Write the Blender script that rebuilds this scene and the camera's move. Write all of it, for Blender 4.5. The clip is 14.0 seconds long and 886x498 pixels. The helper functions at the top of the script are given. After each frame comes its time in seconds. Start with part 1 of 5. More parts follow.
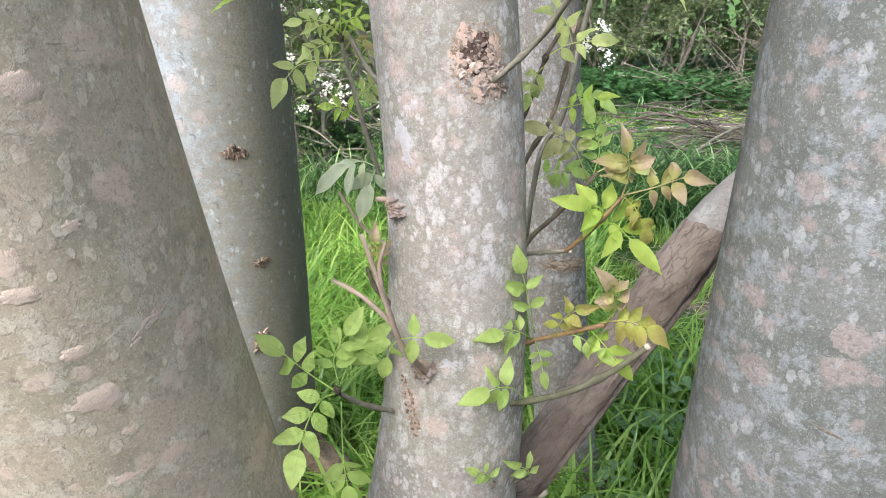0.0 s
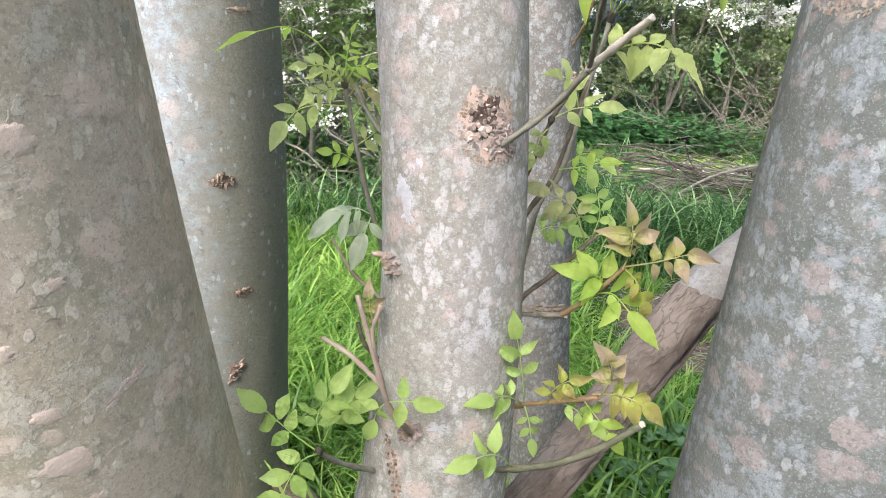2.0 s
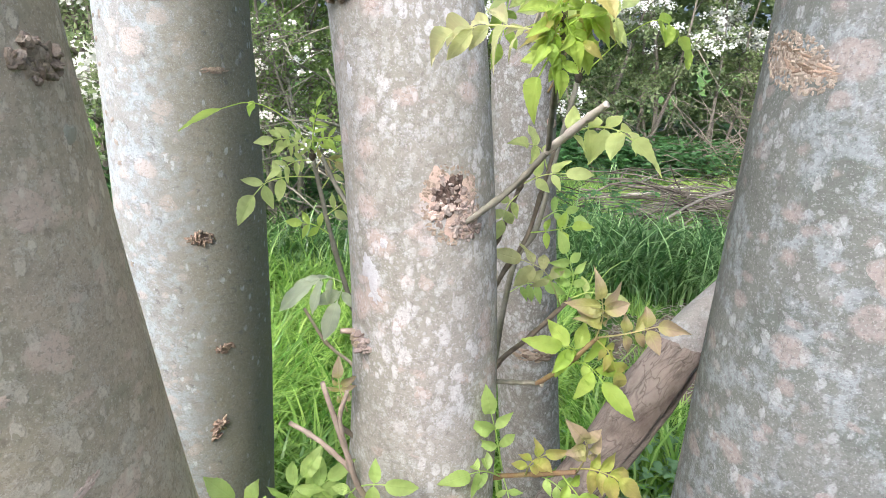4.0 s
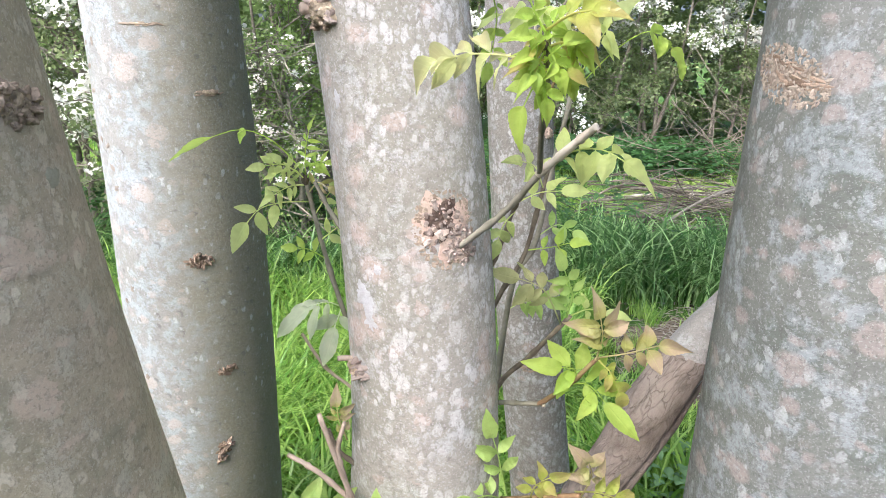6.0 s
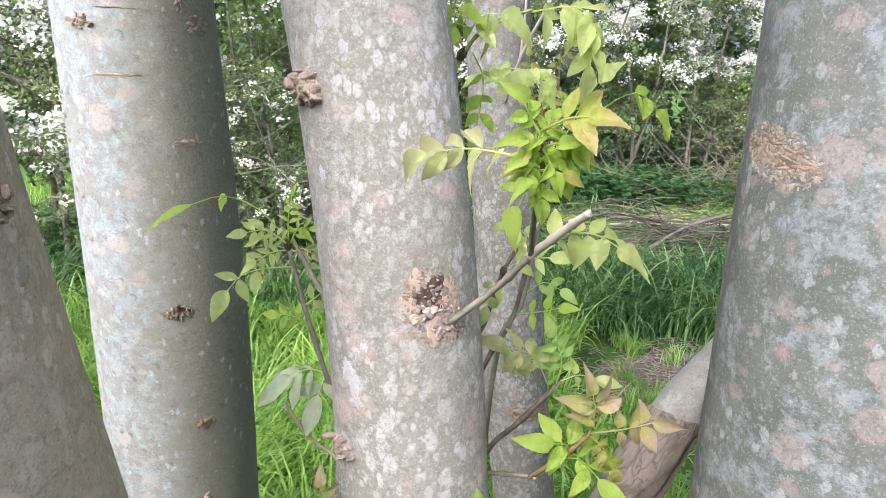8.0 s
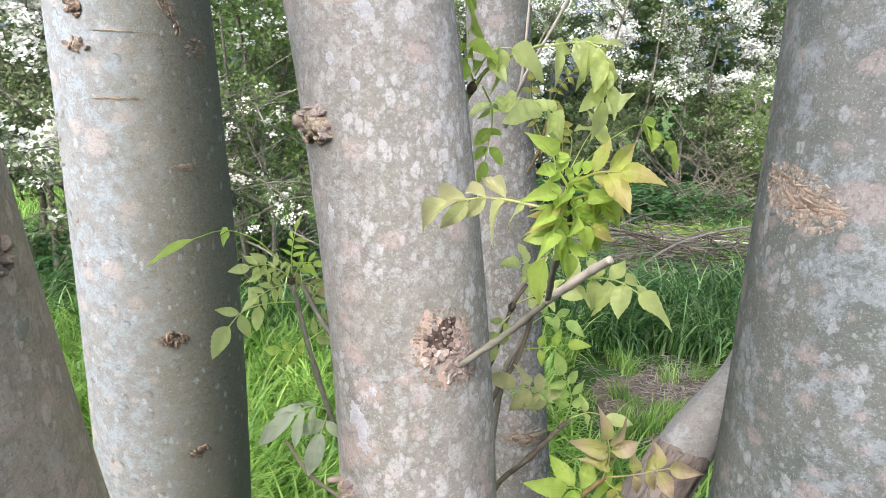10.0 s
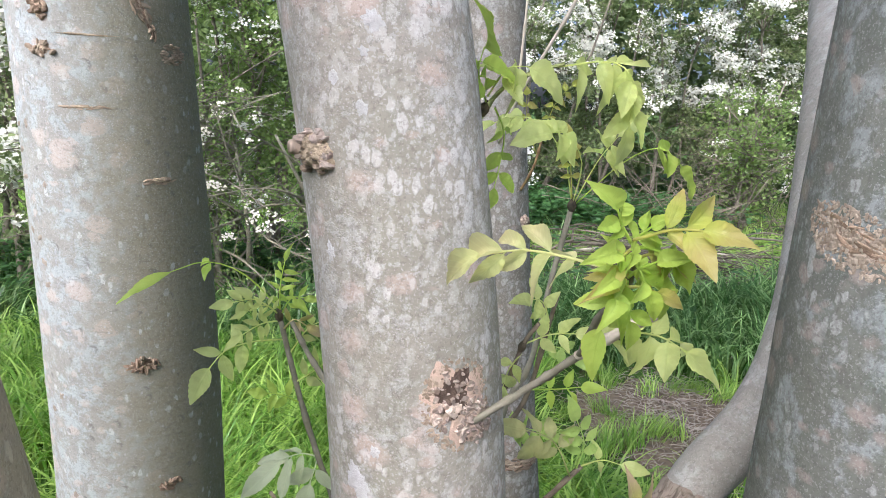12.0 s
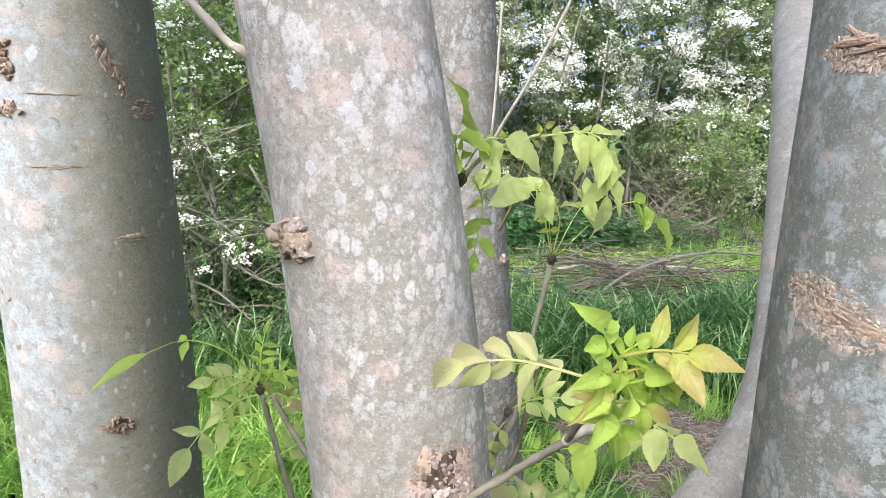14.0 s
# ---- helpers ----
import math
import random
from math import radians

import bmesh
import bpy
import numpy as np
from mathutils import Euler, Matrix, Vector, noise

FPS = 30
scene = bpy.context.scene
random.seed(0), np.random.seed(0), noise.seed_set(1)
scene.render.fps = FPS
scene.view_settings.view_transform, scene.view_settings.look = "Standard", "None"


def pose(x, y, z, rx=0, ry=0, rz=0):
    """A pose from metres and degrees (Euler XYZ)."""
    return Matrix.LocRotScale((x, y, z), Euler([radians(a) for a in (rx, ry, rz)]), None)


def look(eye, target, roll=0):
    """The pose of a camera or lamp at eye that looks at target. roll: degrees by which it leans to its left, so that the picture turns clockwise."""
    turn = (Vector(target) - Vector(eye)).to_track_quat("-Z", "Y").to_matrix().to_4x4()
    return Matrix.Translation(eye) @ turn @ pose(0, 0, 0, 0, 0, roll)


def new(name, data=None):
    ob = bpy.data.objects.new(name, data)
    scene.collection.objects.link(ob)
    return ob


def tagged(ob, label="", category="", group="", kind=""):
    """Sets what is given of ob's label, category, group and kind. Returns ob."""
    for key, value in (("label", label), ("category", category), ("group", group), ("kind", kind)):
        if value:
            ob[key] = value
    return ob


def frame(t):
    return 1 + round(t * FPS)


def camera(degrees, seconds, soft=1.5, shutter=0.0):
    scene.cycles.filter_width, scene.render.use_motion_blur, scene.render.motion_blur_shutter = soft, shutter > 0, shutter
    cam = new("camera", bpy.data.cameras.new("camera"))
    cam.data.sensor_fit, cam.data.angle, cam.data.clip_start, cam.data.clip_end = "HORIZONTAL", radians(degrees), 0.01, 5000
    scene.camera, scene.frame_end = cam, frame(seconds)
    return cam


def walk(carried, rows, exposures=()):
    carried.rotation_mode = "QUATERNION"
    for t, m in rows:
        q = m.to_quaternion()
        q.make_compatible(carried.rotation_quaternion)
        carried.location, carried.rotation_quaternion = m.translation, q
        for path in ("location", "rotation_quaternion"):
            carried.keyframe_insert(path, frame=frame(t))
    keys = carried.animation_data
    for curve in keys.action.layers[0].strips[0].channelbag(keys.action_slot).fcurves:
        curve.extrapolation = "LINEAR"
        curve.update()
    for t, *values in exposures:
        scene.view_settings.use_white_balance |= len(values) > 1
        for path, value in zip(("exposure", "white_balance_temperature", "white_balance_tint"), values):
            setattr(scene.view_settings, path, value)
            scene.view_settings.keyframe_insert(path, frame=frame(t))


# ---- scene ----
cam = camera(69.9, 14.0, 0.8)
METRES, EYE, TILT, LEAN, TURN = 0.4, 1.5, -22.0, -0.7, 0.0
ROWS = [
    (0.0, 0.0, 0.0, 0.0, -0.0, 0.0, -0.0),
    (0.5, -0.0094, 0.0386, 0.0193, -1.01, 0.03, -1.29),
    (1.0, -0.05, 0.0478, 0.046, -1.56, 0.87, -3.11),
    (1.5, -0.0618, 0.0283, 0.0973, -1.78, 2.31, -3.54),
    (2.0, -0.0519, 0.0448, 0.1012, -1.98, 2.14, -3.46),
    (2.5, -0.0373, 0.0492, 0.138, -1.75, 3.07, -2.81),
    (3.0, -0.0288, 0.0539, 0.1543, -2.03, 3.28, -2.87),
    (3.5, -0.0077, 0.0566, 0.1991, -2.31, 3.91, -2.35),
    (6.0, 0.0377, 0.0709, 0.2852, -1.8, 5.0, 0.09),
    (6.5, 0.0229, 0.0907, 0.2946, -2.8, 4.96, -0.3),
    (7.0, -0.0064, 0.0943, 0.3377, -3.02, 5.86, -0.11),
    (7.5, -0.0008, 0.0958, 0.3748, -3.24, 6.81, 0.21),
    (8.0, 0.0208, 0.097, 0.4115, -3.52, 7.23, 0.59),
    (10.5, -0.0368, 0.1439, 0.4919, -4.45, 8.47, 0.64),
    (11.0, -0.0556, 0.1637, 0.5105, -4.49, 8.27, 0.73),
    (11.5, -0.091, 0.2131, 0.5362, -5.05, 8.8, 0.22),
    (12.0, -0.09, 0.2805, 0.5768, -6.68, 8.87, 0.45),
    (12.5, -0.0947, 0.324, 0.6362, -7.69, 9.49, 1.34),
    (13.0, -0.089, 0.3163, 0.6619, -7.98, 9.27, 2.24),
    (13.5, -0.0855, 0.2818, 0.6929, -8.38, 10.1, 2.8),
    (14.0, -0.0951, 0.2684, 0.7013, -8.3, 10.48, 2.59),
]
walk(cam, [(t, pose(0, 0, EYE, TILT, LEAN, TURN) @ pose(METRES * x, METRES * y, METRES * z, 90 + pitch, roll, yaw)) for t, x, y, z, yaw, pitch, roll in ROWS],
     [(0.0, 2.2, 5700, 11), (6.0, 2.34, 5700, 11), (8.0, 2.22, 5700, 11), (11.0, 2.02, 5700, 11), (12.5, 2.0, 5700, 11), (13.5, 2.14, 5700, 11), (14.0, 2.22, 5700, 11)])

# ---------------------------------------------------------------- light
SUN_EL, SUN_AZ = radians(44), radians(-146)      # azimuth from +y, clockwise
world = bpy.data.worlds.new("sky")
scene.world = world
world.use_nodes = True
wn = world.node_tree
wn.nodes.clear()
sky = wn.nodes.new("ShaderNodeTexSky")
sky.sky_type, sky.sun_disc = "NISHITA", False
sky.sun_elevation, sky.sun_rotation = SUN_EL, SUN_AZ
sky.air_density, sky.dust_density, sky.ozone_density = 0.6, 7.0, 0.4
bg = wn.nodes.new("ShaderNodeBackground")
bg.inputs["Strength"].default_value = 0.085
wo = wn.nodes.new("ShaderNodeOutputWorld")
wn.links.new(sky.outputs[0], bg.inputs["Color"])
wn.links.new(bg.outputs[0], wo.inputs["Surface"])
sun_data = bpy.data.lights.new("sun", "SUN")
sun_data.energy, sun_data.angle, sun_data.color = 1.2, radians(84), (0.96, 0.985, 1.0)
sun = new("sun", sun_data)
sun_from = Vector((math.sin(SUN_AZ) * math.cos(SUN_EL), math.cos(SUN_AZ) * math.cos(SUN_EL), math.sin(SUN_EL)))
sun.matrix_world = look(sun_from * 30, (0, 0, 0))

# ---------------------------------------------------------------- materials


class Mat:
    """A small builder of node materials."""

    def __init__(self, name):
        self.m = bpy.data.materials.new(name)
        self.m.use_nodes = True
        self.t = self.m.node_tree
        self.t.nodes.clear()

    def n(self, kind, out=0, props=None, **ins):
        node = self.t.nodes.new("ShaderNode" + kind)
        props = props or {}
        if "operation" in props:
            node.operation = props["operation"]
        if "blend_type" in props:
            node.blend_type = props["blend_type"]
        if "interpolation_type" in props:
            node.interpolation_type = props["interpolation_type"]
        if "feature" in props:
            node.feature = props["feature"]
        for k, v in ins.items():
            key = int(k[1:]) if k[0] == "i" and k[1:].isdigit() else k.replace("_", " ")
            sock = node.inputs[key]
            if isinstance(v, bpy.types.NodeSocket):
                self.t.links.new(v, sock)
            elif isinstance(v, tuple) and len(v) == 3 and sock.type == "RGBA":
                sock.default_value = (*v, 1)
            else:
                sock.default_value = v
        return node.outputs[out] if len(node.outputs) else node

    def math(self, op, a, b=0.0, c=0.0):
        return self.n("Math", props={"operation": op}, i0=a, i1=b, i2=c)

    def step(self, x, lo, hi):
        return self.n("MapRange", props={"interpolation_type": "SMOOTHSTEP"}, Value=x, From_Min=lo, From_Max=hi)

    def mix(self, f, a, b, blend="MIX"):
        return self.n("MixRGB", props={"blend_type": blend}, Fac=f, Color1=a, Color2=b)

    def noise(self, vec, scale, detail=3.0, rough=0.55, out=0):
        return self.n("TexNoise", out, Vector=vec, Scale=scale, Detail=detail, Roughness=rough)

    def coords(self, stretch=(1, 1, 1), shift=(0, 0, 0)):
        c = self.n("TexCoord", 3)
        return self.n("Mapping", Vector=c, Scale=stretch, Location=shift)

    def warp(self, vec, scale, amount):
        w = self.noise(vec, scale, 2.0, out=1)
        w = self.n("VectorMath", props={"operation": "SUBTRACT"}, i0=w, i1=(0.5, 0.5, 0.5))
        w = self.n("VectorMath", props={"operation": "SCALE"}, i0=w, Scale=amount)
        return self.n("VectorMath", props={"operation": "ADD"}, i0=vec, i1=w)

    def spots(self, vec, scale, keep, size, soft=0.08):
        """Round blotches: a share of Voronoi cells, each with its own size. Returns the mask."""
        d = self.n("TexVoronoi", 0, Vector=vec, Scale=scale)
        col = self.n("TexVoronoi", 1, Vector=vec, Scale=scale)
        sep = self.n("SeparateColor", 0, Color=col)
        sep2 = self.n("SeparateColor", 1, Color=col)
        on = self.math("LESS_THAN", sep, keep)
        rad = self.math("MULTIPLY_ADD", sep2, size * 0.75, size * 0.35)
        gap = self.math("SUBTRACT", rad, d)
        return self.math("MULTIPLY", self.step(gap, -soft * 0.5, soft), on)

    def done(self, color, rough=0.8, bump=None, height=0.004, spec=0.3, thin=0.0, thin_color=None):
        nrm = None
        ins = dict(Base_Color=color, Roughness=rough, Specular_IOR_Level=spec)
        if bump is not None:
            nrm = self.n("Bump", Strength=1.0, Distance=height, Height=bump)
            ins["Normal"] = nrm
        sh = self.n("BsdfPrincipled", **ins)
        if thin:
            ti = dict(Color=thin_color if thin_color is not None else color)
            sh2 = self.n("BsdfTranslucent", **ti)
            sh = self.n("MixShader", Fac=thin, i1=sh, i2=sh2)
        self.n("OutputMaterial", Surface=sh)
        return self.m


def bark(name, base, olive, pale, pink, crust, spots, pinks, marks, seed, cool=0.5, algae_shade=None, cracks=0.0, big_spots=0.0, moss=0.3):
    """Smooth ash bark: grey and olive, clouded with pale, bluish and pinkish lichen crusts."""
    b = Mat(name)
    v = b.coords(shift=(seed * 3.1, seed * 1.7, seed * 2.3))
    flat = b.coords(stretch=(0.9, 0.9, 1.15), shift=(seed, seed, seed))
    tall = b.coords(stretch=(1, 1, 0.62), shift=(seed * 2, seed, seed * 4))
    w1 = b.warp(v, 70.0, 0.012)
    w2 = b.warp(v, 22.0, 0.040)
    dark = tuple(x * 0.66 for x in base)
    white = tuple(min(0.84, x * 1.16 + 0.03) for x in pale)
    blue = (pale[0] * 0.92, pale[1] * 1.0, pale[2] * 1.06)
    big = b.noise(v, 5.0, 3.0)
    grain = b.noise(v, 170.0, 4.0, 0.7)
    fine = b.noise(v, 480.0, 2.0, 0.6)
    c = b.mix(b.step(big, 0.38, 0.62), base, olive)
    # smudged darker and greener stains, a hand wide and a finger wide
    stain = b.math("MULTIPLY", b.step(b.noise(w2, 14.0, 4.0, 0.6), 0.50, 0.66), moss)
    c = b.mix(stain, c, (dark[0] * 0.86, dark[1] * 0.98, dark[2] * 0.92))
    c = b.mix(b.math("MULTIPLY", b.step(b.noise(w2, 44.0, 4.0, 0.6), 0.50, 0.66), 0.38), c, dark)
    # cool cloudy crusts two or three fingers wide, with broken edges
    cl = b.math("MULTIPLY_ADD", b.noise(w1, 40.0, 5.0, 0.7), 0.7, b.math("MULTIPLY", b.noise(w2, 13.0, 3.0, 0.6), 0.3))
    c = b.mix(b.math("MULTIPLY", b.step(cl, 0.57 - crust * 0.16, 0.68 - crust * 0.14), 0.7), c, b.mix(cool, pale, blue))
    # pinkish tan crusts, rounder and softer
    pv = b.warp(b.warp(flat, 30.0, 0.020), 140.0, 0.006)
    pm = b.math("MAXIMUM", b.spots(pv, 24.0, pinks * 0.40, 0.52, 0.14), b.math("MULTIPLY", b.spots(pv, 50.0, pinks * 0.30, 0.52, 0.18), 0.85))
    c = b.mix(b.math("MULTIPLY", pm, b.math("MULTIPLY_ADD", b.step(grain, 0.36, 0.6), 0.25, 0.6)), c, pink)
    if algae_shade is not None:
        # olive algae film towards +x, which also paints that flank's shade
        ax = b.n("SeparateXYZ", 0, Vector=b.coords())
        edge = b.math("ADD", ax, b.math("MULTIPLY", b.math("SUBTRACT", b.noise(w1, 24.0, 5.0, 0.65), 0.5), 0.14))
        shade_film = b.math("MULTIPLY", b.step(edge, algae_shade - 0.10, algae_shade + 0.07), 0.9)
        c = b.mix(shade_film, c, b.mix(b.step(grain, 0.4, 0.6), (.195, .18, .12), (.27, .245, .17)))
    # round white lichens in colonies
    drift = b.step(b.noise(v, 9.0, 3.0, 0.6), 0.40, 0.60)
    some = b.math("MULTIPLY_ADD", drift, 0.65, 0.35)
    s1 = b.math("MULTIPLY", b.spots(b.warp(tall, 150.0, 0.006), 96.0, spots, 0.52, 0.11), some)
    s2 = b.math("MULTIPLY", b.spots(b.warp(v, 180.0, 0.005), 165.0, spots * 1.1, 0.48, 0.14), some)
    s3 = b.math("MULTIPLY", b.spots(b.warp(b.warp(tall, 60.0, 0.008), 170.0, 0.005), 54.0, spots * 0.40 + big_spots, 0.46, 0.10), some)
    sp = b.math("MAXIMUM", s1, s3)
    c = b.mix(b.math("MULTIPLY", s2, 0.6), c, pale)
    c = b.mix(b.math("MULTIPLY", sp, b.math("MULTIPLY_ADD", fine, 0.6, 0.36)), c, white)
    # short level marks, and chips whose one edge stands off and shows a dark line
    dash = b.step(b.noise(b.coords(stretch=(0.4, 0.4, 2.2), shift=(seed, 0, seed)), 60.0, 3.0, 0.6), 0.62, 0.70)
    cv = b.warp(v, 120.0, 0.008)
    cs = b.n("VectorMath", props={"operation": "ADD"}, i0=cv, i1=(0.0036, 0.0012, 0.0026))
    chip = b.math("MULTIPLY", b.spots(cv, 40.0, marks * 0.34, 0.38, 0.08), b.math("SUBTRACT", 1.0, b.spots(cs, 40.0, marks * 0.34, 0.38, 0.08)))
    pit = b.math("MAXIMUM", b.math("MULTIPLY", dash, 0.55), chip)
    c = b.mix(b.math("MULTIPLY", pit, min(1.0, marks * 0.8)), c, tuple(x * 0.42 for x in base))
    h = b.math("ADD", b.math("MULTIPLY", grain, 0.5), b.math("MULTIPLY", b.math("MAXIMUM", sp, b.math("MAXIMUM", pm, b.step(cl, 0.5, 0.6))), 0.35))
    h = b.math("SUBTRACT", h, b.math("MULTIPLY", pit, 0.4 * min(1.0, marks)))
    if cracks:
        # a loose net of thin dark lines where the bark has stretched
        net = b.n("TexVoronoi", 0, props={"feature": "DISTANCE_TO_EDGE"}, Vector=b.warp(b.warp(v, 26.0, 0.045), 90.0, 0.016), Scale=38.0)
        line = b.math("MULTIPLY", b.step(net, 0.16, 0.0), b.step(b.noise(v, 15.0, 3.0), 0.44, 0.62))
        c = b.mix(b.math("MULTIPLY", line, cracks), c, tuple(x * 0.5 for x in base))
        h = b.math("SUBTRACT", h, b.math("MULTIPLY", line, 0.12))
    # fine grain
    c = b.mix(b.math("MULTIPLY", b.step(grain, 0.50, 0.62), 0.38), c, dark)
    c = b.mix(b.math("MULTIPLY", b.step(fine, 0.57, 0.65), 0.36), c, white)
    c = b.mix(b.math("MULTIPLY", b.step(b.noise(v, 230.0, 3.0, 0.7), 0.56, 0.62), 0.42), c, tuple(x * 0.5 for x in base))
    return b.done(c, 0.8, h, 0.0013, 0.25)


M = {}
M["bark_a"] = bark("bark_olive_brown", (.53, .45, .34), (.465, .405, .29), (.63, .575, .465), (.70, .56, .45), .46, .40, .60, .6, 1.0, .3, moss=.6)
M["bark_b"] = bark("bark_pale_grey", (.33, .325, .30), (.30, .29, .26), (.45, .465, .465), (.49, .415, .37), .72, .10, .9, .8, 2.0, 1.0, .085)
M["bark_c"] = bark("bark_spotted_grey", (.355, .325, .28), (.315, .295, .24), (.53, .515, .505), (.50, .395, .345), .34, .78, .8, .35, 3.0, .2, big_spots=.12)
M["bark_d"] = bark("bark_blue_grey", (.18, .182, .166), (.15, .154, .135), (.315, .325, .32), (.32, .268, .243), .60, .22, 1.1, .4, 4.0, .7, cracks=.30, moss=.6)
M["bark_e"] = bark("bark_thin_grey", (.27, .245, .21), (.23, .21, .175), (.46, .44, .42), (.40, .32, .28), .45, .80, .35, .4, 5.0, .4)
M["bark_f"] = bark("bark_smooth_grey", (.34, .32, .295), (.30, .28, .25), (.43, .41, .39), (.41, .35, .32), .5, .10, .35, .4, 6.0, .4)


def rough_bark(name, base, dark, light, seed, tall=0.10):
    """Old cracked bark of the leaning stem and the fallen wood."""
    b = Mat(name)
    v = b.coords(shift=(seed, seed, seed))
    turn = b.n("Mapping", Vector=b.warp(v, 12.0, 0.03), Rotation=(radians(20), radians(-45), 0))
    st = b.n("Mapping", Vector=turn, Scale=(1, 1, tall))
    n1 = b.noise(v, 14.0, 5.0, 0.6)
    n2 = b.noise(v, 150.0, 4.0, 0.7)
    n4 = b.noise(st, 85.0, 5.0, 0.7)
    c = b.mix(b.step(n1, 0.38, 0.62), base, light)
    c = b.mix(b.math("MULTIPLY", b.step(n4, 0.46, 0.66), 0.5), c, dark)
    c = b.mix(b.math("MULTIPLY", b.step(n2, 0.52, 0.72), 0.4), c, light)
    plate = b.n("TexVoronoi", 0, props={"feature": "DISTANCE_TO_EDGE"}, Vector=b.warp(b.n("Mapping", Vector=turn, Scale=(1, 1, 0.2)), 30.0, 0.05), Scale=30.0)
    gap = b.math("MULTIPLY", b.step(plate, 0.024, 0.0), b.step(b.noise(v, 20.0, 3.0), 0.55, 0.42))
    flake = b.n("TexVoronoi", 0, props={"feature": "DISTANCE_TO_EDGE"}, Vector=b.warp(b.n("Mapping", Vector=turn, Scale=(1, 1, 0.4)), 60.0, 0.03), Scale=55.0)
    c = b.mix(b.math("MULTIPLY", b.math("MULTIPLY", b.step(flake, 0.06, 0.0), b.step(n1, 0.45, 0.6)), 0.6), c, dark)
    c = b.mix(b.math("MULTIPLY", gap, 0.22), c, dark)
    h = b.math("ADD", b.math("MULTIPLY", n4, 0.8), b.math("ADD", b.math("MULTIPLY", n2, 0.4), b.math("MULTIPLY", b.step(flake, 0.0, 0.1), 0.12)))
    h = b.math("SUBTRACT", h, b.math("MULTIPLY", gap, 0.25))
    return b.done(c, 0.9, h, 0.004, 0.15)


M["bark_log"] = rough_bark("bark_brown_cracked", (.19, .15, .12), (.08, .06, .046), (.30, .25, .21), 2.0, .16)
M["dead_wood"] = rough_bark("dead_wood", (.15, .115, .08), (.05, .037, .026), (.28, .22, .16), 7.0)


def scar_mat():
    b = Mat("callus")
    v = b.warp(b.warp(b.coords(), 90.0, 0.010), 260.0, 0.004)
    e = b.n("TexVoronoi", 0, props={"feature": "DISTANCE_TO_EDGE"}, Vector=v, Scale=120.0)
    cell = b.n("SeparateColor", 0, Color=b.n("TexVoronoi", 1, Vector=v, Scale=120.0))
    n1 = b.noise(b.coords(), 55.0, 3.0)
    n2 = b.noise(v, 300.0, 3.0, 0.7)
    c = b.mix(cell, (.60, .43, .34), (.86, .70, .58))
    c = b.mix(b.math("MULTIPLY", b.step(n2, 0.5, 0.72), 0.35), c, (.42, .29, .21))
    c = b.mix(b.math("MULTIPLY", b.math("MULTIPLY", b.step(e, 0.08, 0.0), b.step(n1, 0.55, 0.43)), 0.65), c, (.16, .105, .08))
    return b.done(c, 0.9, b.math("ADD", b.step(e, 0.0, 0.2), b.math("MULTIPLY", n2, 0.6)), 0.004, 0.15)


def plain_mat(name, a, bcol, scale, rough=0.85, bump=0.002, spec=0.25):
    b = Mat(name)
    v = b.coords()
    n1 = b.noise(v, scale, 4.0, 0.6)
    n2 = b.noise(v, scale * 9, 3.0, 0.7)
    c = b.mix(b.step(n1, 0.35, 0.65), a, bcol)
    c = b.mix(b.math("MULTIPLY", b.step(n2, 0.5, 0.75), 0.3), c, tuple(x * 0.6 for x in a))
    return b.done(c, rough, b.math("ADD", n1, b.math("MULTIPLY", n2, 0.4)), bump, spec)


def chip_mat(name, a, bcol):
    """Crumbling bark: each chip has its own shade, with a fine grain."""
    b = Mat(name)
    c = b.mix(b.n("NewGeometry", 8), a, bcol)
    n2 = b.noise(b.coords(), 420.0, 3.0, 0.7)
    c = b.mix(b.math("MULTIPLY", b.step(n2, 0.48, 0.7), 0.4), c, tuple(x * 0.55 for x in a))
    return b.done(c, 0.9, n2, 0.0012, 0.15)


M["scar"] = scar_mat()
M["chip_pink"] = chip_mat("chip_pink", (.27, .205, .17), (.50, .415, .36))
M["chip_tan"] = chip_mat("chip_tan", (.27, .205, .15), (.46, .37, .285))
M["chip_flat"] = chip_mat("chip_flat", (.22, .178, .14), (.42, .352, .285))
M["chip_brown"] = chip_mat("chip_brown", (.15, .105, .075), (.42, .31, .23))
M["chip_pale"] = chip_mat("chip_pale", (.55, .42, .34), (.78, .66, .57))
M["hollow"] = plain_mat("hollow", (.19, .135, .105), (.11, .075, .06), 120, 0.95, 0.004)
M["tan_scar"] = plain_mat("tan_scar", (.52, .41, .31), (.36, .265, .19), 70, 0.9, 0.006)
M["flake"] = plain_mat("flake", (.27, .225, .18), (.36, .31, .26), 90, 0.9, 0.003)
M["scar_rim"] = plain_mat("scar_rim", (.62, .45, .365), (.50, .39, .31), 60, 0.9, 0.003)
M["brown_scar"] = plain_mat("brown_scar", (.36, .265, .185), (.20, .14, .095), 90, 0.9, 0.006)
M["tan_flakes"] = plain_mat("tan_flakes", (.37, .305, .24), (.22, .17, .13), 130, 0.9, 0.007)
M["tan_light"] = plain_mat("tan_light", (.62, .50, .36), (.42, .33, .23), 110, 0.9, 0.005)
M["lichen_white"] = plain_mat("lichen_white", (.55, .545, .55), (.47, .46, .455), 90, 0.92, 0.002)
M["lichen_rose"] = plain_mat("lichen_rose", (.70, .565, .455), (.62, .51, .41), 60, 0.92, 0.002)
M["lichen_green"] = plain_mat("lichen_green", (.46, .45, .36), (.36, .34, .26), 60, 0.92, 0.002)
